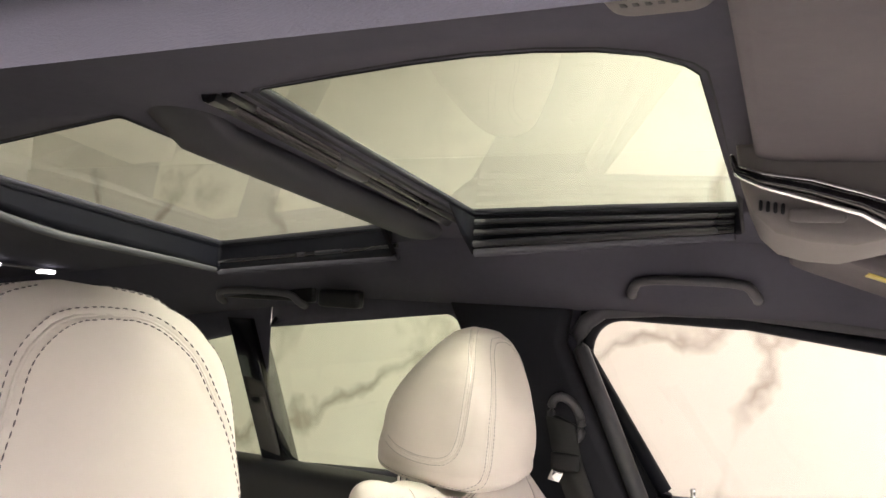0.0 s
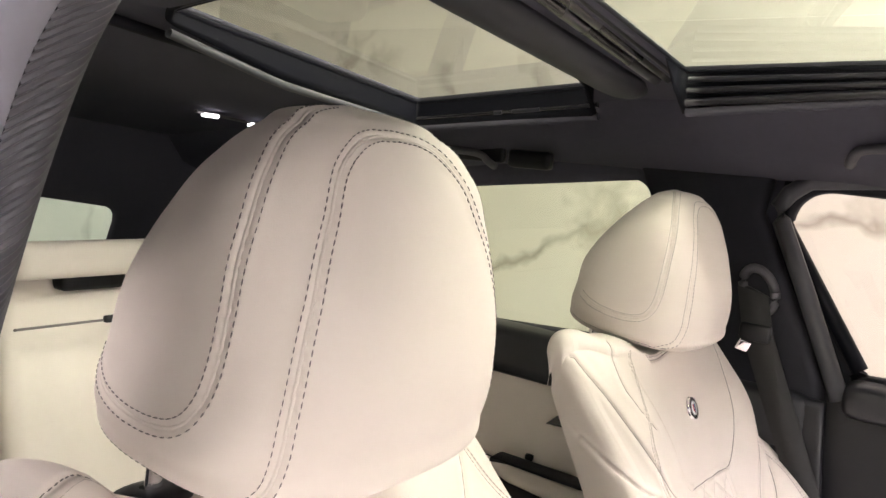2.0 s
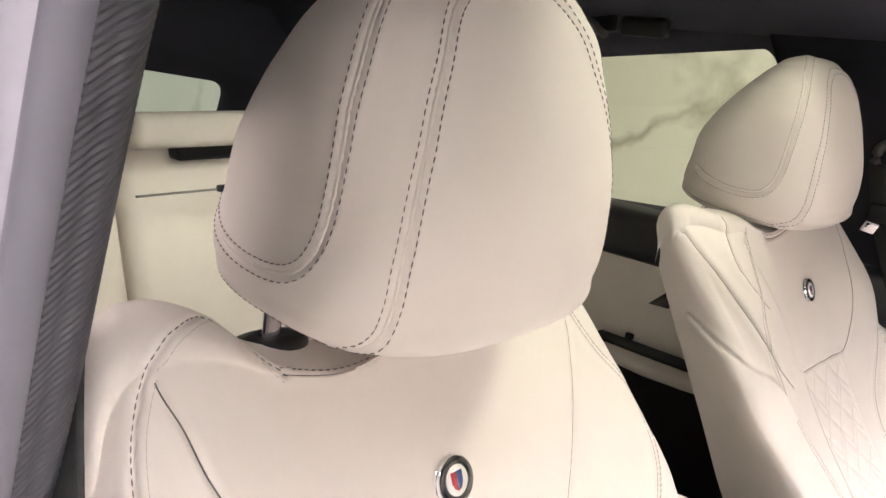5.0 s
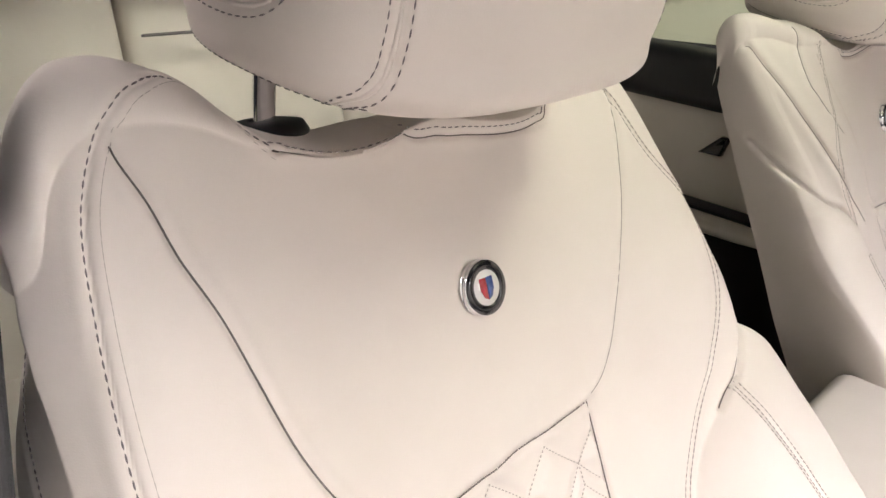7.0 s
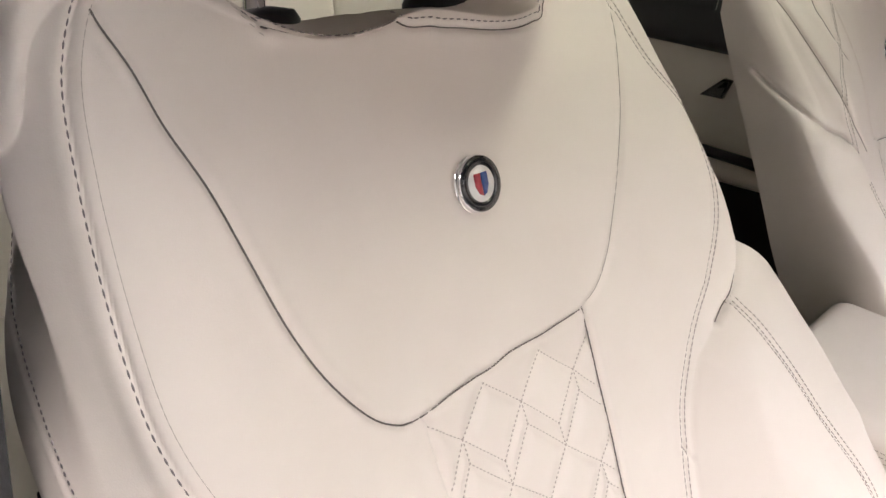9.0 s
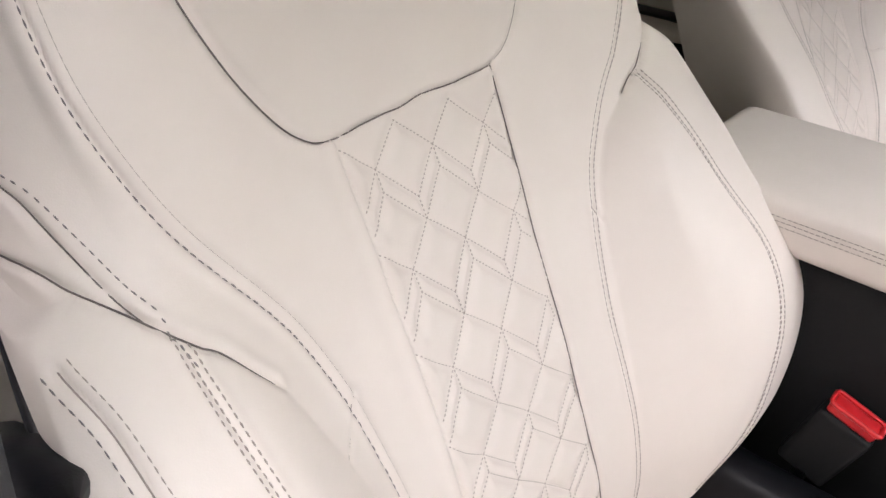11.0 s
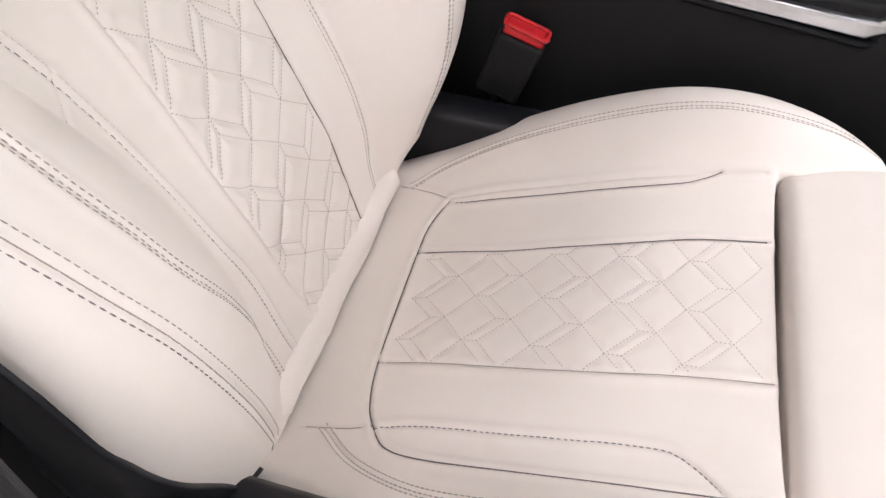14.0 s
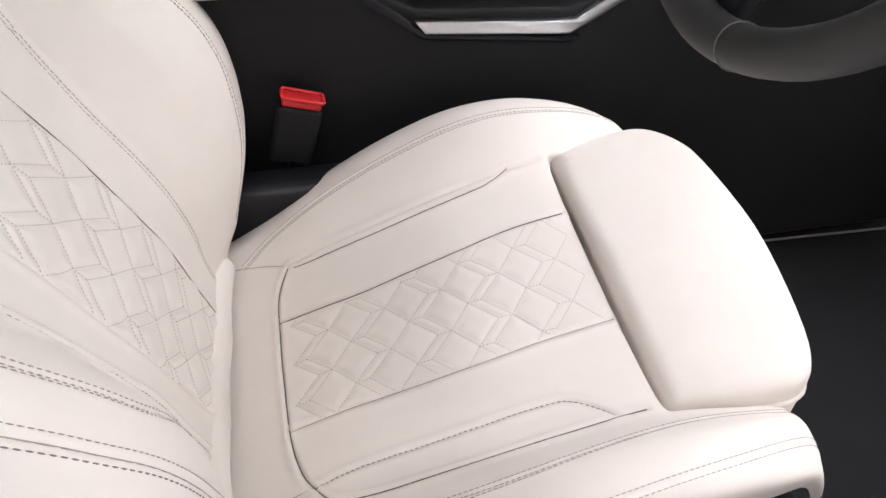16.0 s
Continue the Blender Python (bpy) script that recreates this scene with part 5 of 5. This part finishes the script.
def overhead():
    o = thing("overhead_console", "grey plastic overhead console with a mirror-bright trim", "overhead console")
    body = [(0.150, 1.215), (0.154, 1.186), (0.163, 1.165), (0.178, 1.151), (0.20, 1.145), (0.228, 1.143), (0.255, 1.150), (0.34, 1.175), (0.34, 1.215)]
    part("body", slab(body, "y", 0.27, 0.48, 0.012, 4), GREY_PLASTIC, o)
    for dz, dy, mat, lab, w in ((0.0, 0.0, CHROME, "bright chrome trim", 0.0024), (-0.007, -0.002, GLOSS_BLACK, "gloss black trim band", 0.0048), (-0.014, -0.004, CHROME, "bright chrome trim", 0.0022)):
        part("trim", tube([(0.148, 0.268 + dy, 1.206 + dz * 0.3), (0.152, 0.264 + dy, 1.196 + dz * 0.5), (0.170, 0.262 + dy, 1.190 + dz * 0.7), (0.20, 0.260 + dy, 1.185 + dz), (0.23, 0.260 + dy, 1.176 + dz), (0.26, 0.260 + dy, 1.166 + dz * 1.5), (0.34, 0.262 + dy, 1.150 + dz * 2)], [w * 0.5, w * 0.8, w, w, w * 1.3, w * 2, w * 2.4], 10, 0.8), mat, o, lab)
    part("button", slab(round_loop(0.186, 0.222, 1.157, 1.167, 0.004), "y", 0.2655, 0.2685, 0.001, 1), GREY_PLASTIC, o)
    for k in range(4):
        part("vent_slot", rbox((0.168 + 0.0048 * k, 0.2685, 1.169 - 0.0008 * k), (0.0026, 0.005, 0.008), 0.001, 1), BLACK_PLASTIC, o)
    for ys, xs, m, lab in (((-0.08, 0.335), (0.163, 0.42), VISOR_CLOTH, ""), ((0.53, 0.86), (0.190, 0.42), VISOR_CLOTH, "")):
        v = thing("sun_visor", "grey fabric sun visor folded up against the roof", "sun visor", "sun visors")
        loop = round_loop(xs[0], xs[1], ys[0], ys[1], 0.035)
        vv, ff = slab(loop, "z", -0.009, 0.009, 0.007, 3)
        high = (lambda x, y: float(roof_z(x, y)) - 0.022) if ys[0] < 0.4 else (lambda x, y: 1.172 - 0.33 * (x - 0.20))
        part("panel", ([(x, y, z + high(x, y)) for x, y, z in vv], ff), m, v)
        part("hinge", tube([(xs[1] - 0.01, ys[0] - 0.03, high(xs[1], ys[0]) + 0.004), (xs[1] - 0.01, ys[1] + 0.02, high(xs[1], ys[1]) + 0.004)], 0.005, 8), GREY_PLASTIC, v)
        if ys[0] > 0.4:
            for (a, b2), m2 in (((0.262, 0.285), PAPER_YELLOW), ((0.286, 0.38), PAPER_WHITE)):
                lv, lf = slab([(a, 0.56), (b2, 0.56), (b2, 0.61), (a, 0.61)], "z", -0.0005, 0.0005)
                part("label", ([(x, y, z + high(x, y) - 0.0102) for x, y, z in lv], lf), m2, v, "warning label")
    # microphone and lamp cover over the driver
    l = thing("roof_lamp", "pale grey slotted microphone cover in the roof lining", "roof lamp")
    vv, ff = slab(round_loop(0.100, 0.152, -0.02, 0.078, 0.014), "z", -0.006, 0.006, 0.005, 3)
    part("cover", ([(x, y, z + float(roof_z(x, y)) - 0.004) for x, y, z in vv], ff), GREY_PLASTIC, l)
    for i in range(6):
        for j in range(2):
            x, y = 0.110 + 0.0060 * i, 0.036 + 0.015 * j
            part("slot", rbox((x, y, float(roof_z(x, y)) - 0.0105), (0.0042, 0.012, 0.0024), 0.0008, 1), BLACK_PLASTIC, l)
    grab_handle(0.058, 1.132, 0.185, 0.90)
    grab_handle(-0.77, 1.082, 0.20, 0.935)
    c = thing("coat_hook", "small dark coat hook on the roof rail", "coat hook")
    part("hook", rbox((-0.585, 0.945, 1.085), (0.09, 0.03, 0.035), 0.01, 3), BLACK_PLASTIC, c)
    d = thing("roof_clip", "slim grey clip on the roof lining", "trim clip")
    part("clip", rbox((0.155, 0.895, 1.166), (0.045, 0.01, 0.007), 0.003, 2), GREY_PLASTIC, d)
    r = thing("rear_reading_light", "slim rear reading light bar with two glowing lenses", "reading light")
    x = -1.18
    part("bar", tube([(x, y, float(roof_z(x, y)) - 0.008) for y in np.linspace(0.62, 0.80, 6)], 0.005, 8, 0.6), GREY_PLASTIC, r)
    for y in (0.655, 0.775):
        part("lens", rbox((x + 0.002, y, float(roof_z(x, y)) - 0.011), (0.014, 0.036, 0.008), 0.003, 2), SPOT_GLOW, r)


def console():
    c = thing("centre_console", "black centre console with a silver trim blade between the seats", "centre console")
    side = [(-0.30, 0.05), (1.05, 0.05), (1.05, 0.46), (0.56, 0.50), (0.50, 0.465), (0.455, 0.452), (0.285, 0.462), (0.225, 0.494), (-0.30, 0.494)]
    part("body", slab(side, "y", 0.292, 0.458, 0.006, 2), CONSOLE_BLACK, c)
    blade = [(0.281, 0.4535), (0.292, 0.438), (0.455, 0.424), (0.478, 0.436), (0.565, 0.492), (0.545, 0.496), (0.462, 0.442), (0.44, 0.441)]
    part("trim_blade", slab(blade, "y", 0.284, 0.296, 0.002, 2), SATIN_METAL, c, "satin silver trim blade")
    part("ledge", slab([(0.225, 0.478), (0.29, 0.43), (0.46, 0.412), (0.47, 0.42), (0.292, 0.438), (0.235, 0.486)], "y", 0.286, 0.30, 0.003, 2), BLACK_PLASTIC, c)
    part("top_panel", slab(round_loop(0.235, 0.60, 0.305, 0.455, 0.02), "z", 0.482, 0.503, 0.006, 2), CONSOLE_BLACK, c)
    arm = part("armrest", rbox((0.078, 0.375, 0.520), (0.30, 0.205, 0.052), 0.020, 5), LEATHER, c, "cream leather armrest lid")
    for z in (0.5225, 0.5268, 0.5308):
        rows = [(x, 0.2723, z) for x in np.arange(-0.055, 0.212, 0.0048)]
        part("stitching", join(*(rbox(p, (0.0036, 0.0006, 0.0006), 0.0002, 1) for p in rows)), THREAD_PALE, arm)
    g = part("gear_surround", tube([(p[0], p[1], 0.506) for p in round_loop(0.265, 0.40, 0.335, 0.42, 0.02)] + [(0.40, 0.40, 0.506)], 0.004, 8), CHROME, c, "chrome gear selector surround")
    part("selector", rbox((0.325, 0.378, 0.524), (0.06, 0.045, 0.05), 0.014, 3), GLOSS_BLACK, g)
    for k in range(3):
        part("switch", rbox((0.275 + 0.002 * k, 0.320, 0.506), (0.022, 0.012, 0.008), 0.003, 2) if k == 0 else rbox((0.30 + 0.028 * k, 0.320, 0.506), (0.022, 0.012, 0.008), 0.003, 2), GREY_PLASTIC, c)
    k = thing("seat_belt_buckle", "black seat belt buckle with a red release button", "seat belt buckle")
    m = pose(0.1535, 0.262, 0.388, 0, 17, 0)
    part("body", moved(rbox((0, 0, -0.046), (0.046, 0.022, 0.074), 0.006, 3, taper=(1.06, 1.08)), m), CONSOLE_BLACK, k)
    part("button", moved(rbox((0, 0, -0.004), (0.043, 0.017, 0.012), 0.003, 2), m), RED_PLASTIC, k, "red release button")
    part("button_lip", moved(tube([(p[0], p[1], 0.002) for p in round_loop(-0.0225, 0.0225, -0.010, 0.010, 0.004, 4)] + [(0.0225, 0.006, 0.002)], 0.0022, 6), m), RED_PLASTIC, k)
    part("stalk", tube([(0.133, 0.262, 0.312), (0.125, 0.259, 0.272), (0.112, 0.25, 0.20)], [0.014, 0.012, 0.017], 10, 0.5), BLACK_PLASTIC, k)
    e = thing("belt_bracket", "black plastic seat hinge cover beside the cushion", "seat hinge cover")
    part("cover", rbox((0.06, 0.235, 0.245), (0.13, 0.05, 0.09), 0.02, 3, (0, 20, 0)), BLACK_PLASTIC, e)


def steering_wheel():
    w = thing("steering_wheel", "dark grey leather steering wheel", "steering wheel")
    m = pose(0.527, 0.022, 0.740, 0, -67, 0)
    a = np.linspace(0, 2 * math.pi, 73)
    part("rim", moved(tube([(0.182 * math.cos(t), 0.182 * math.sin(t), 0) for t in a], 0.0165, 16, 1.2, False), m), WHEEL_LEATHER, w)
    part("hub", moved(lathe([(0.075, -0.05), (0.08, -0.03), (0.075, -0.008), (0.05, 0.004), (0.005, 0.008)], 28), m), BLACK_PLASTIC, w)
    for t in (90, 270, 180, 0)[:3]:
        q = radians(t)
        part("spoke", moved(rbox((0.125 * math.cos(q), 0.125 * math.sin(q), -0.014), (0.12, 0.04, 0.018), 0.006, 3, (0, 0, t)), m), BLACK_PLASTIC, w)
    part("seam", moved(tube([(0.182 * math.cos(radians(196)) + 0.0172 * math.cos(s) * math.cos(radians(196)), 0.182 * math.sin(radians(196)) + 0.0172 * math.cos(s) * math.sin(radians(196)), 0.0203 * math.sin(s)) for s in np.linspace(0, 2 * math.pi, 20)], 0.0006, 5, 1, False), m), THREAD_DARK, w)


def rear_seat():
    r = thing("rear_bench", "cream leather rear seat bench with folded headrests", "rear seat")
    for y0, y1 in ((-0.30, 0.19), (0.196, 0.58), (0.586, 1.02)):
        part("backrest", rbox((-1.09, (y0 + y1) / 2, 0.55), (0.17, y1 - y0, 0.56), 0.03, 4, (0, -14, 0)), LEATHER, r)
    part("cushion", rbox((-0.80, 0.375, 0.22), (0.50, 1.3, 0.18), 0.06, 4), LEATHER, r)
    for y, w in ((-0.03, 0.26), (0.345, 0.30), (0.79, 0.26)):
        h = part("headrest", rbox((-1.05, y, 0.852), (0.11, w, 0.058), 0.022, 4, (0, -8, 0)), LEATHER, r)
        part("bracket", rbox((-1.06, y - w * 0.02, 0.815), (0.05, 0.11, 0.03), 0.008, 2), BLACK_PLASTIC, h)
    part("centre_armrest_seam", rbox((-1.0, 0.36, 0.757), (0.012, 0.33, 0.004), 0.001, 1, (0, -14, 0)), THREAD_DARK, r)
    part("strap", rbox((-0.992, 0.348, 0.76), (0.012, 0.035, 0.012), 0.004, 2), BLACK_PLASTIC, r)
    t = thing("tailgate", "closed tailgate with a green-tinted rear window", "tailgate")
    loop = quad_loop((0.02, 0.72), (0.69, 0.72), (0.735, 0.875), (0.10, 0.955), 0.04)
    wall_plate("frame", -1.6, loop, (-0.45, 1.2, 0.05, 1.25), HEADLINER, 0.03, t)
    part("glass", ([(-1.63, p[0], p[1]) for p in loop], [tuple(range(len(loop)))]), TAIL_GLASS, t, "green-tinted rear window")
    part("parcel_shelf", rbox((-1.38, 0.375, 0.70), (0.42, 1.3, 0.02), 0.006, 2), BLACK_PLASTIC, t)
    d = thing("driver_rear_door", "closed rear door on the driver's side with dark trim", "car door")
    loop = quad_loop((-1.2, 0.74), (-0.40, 0.76), (-0.46, 1.05), (-1.15, 1.0), 0.03)
    panel_with_window("panel", -0.335, loop, (-1.62, -0.33, 0.0, 1.16), HEADLINER, -0.03, d)
    part("glass", ([(p[0], -0.36, p[1]) for p in loop], [tuple(range(len(loop)))]), REAR_GLASS, d, "green-tinted window")


def cabin():
    tagged(solid("cabin_floor", rbox((-0.2, 0.375, -0.03), (2.86, 1.46, 0.06), 0.01), CARPET, smooth=False), "black carpeted car floor", "car floor", kind="structure")
    tagged(solid("bulkhead", rbox((1.2, 0.375, 0.36), (0.06, 1.46, 0.80), 0.02), CARPET, smooth=False), "black front bulkhead of the footwell", "bulkhead", kind="structure")
    tagged(solid("carpet_trim", tube([(0.78, 0.287, 0.046), (1.15, 0.270, 0.052)], 0.002, 6), GREY_PLASTIC), "thin pale carpet edging along the console", "trim", kind="structure")
    s = thing("door_sill", "black sill trim beside the driver's seat", "door sill")
    part("sill", rbox((0.10, -0.345, 0.02), (1.9, 0.09, 0.14), 0.02, 3), BLACK_PLASTIC, s)


driver_pillar()
driver_belt()
overhead()
console()
steering_wheel()
rear_seat()
cabin()
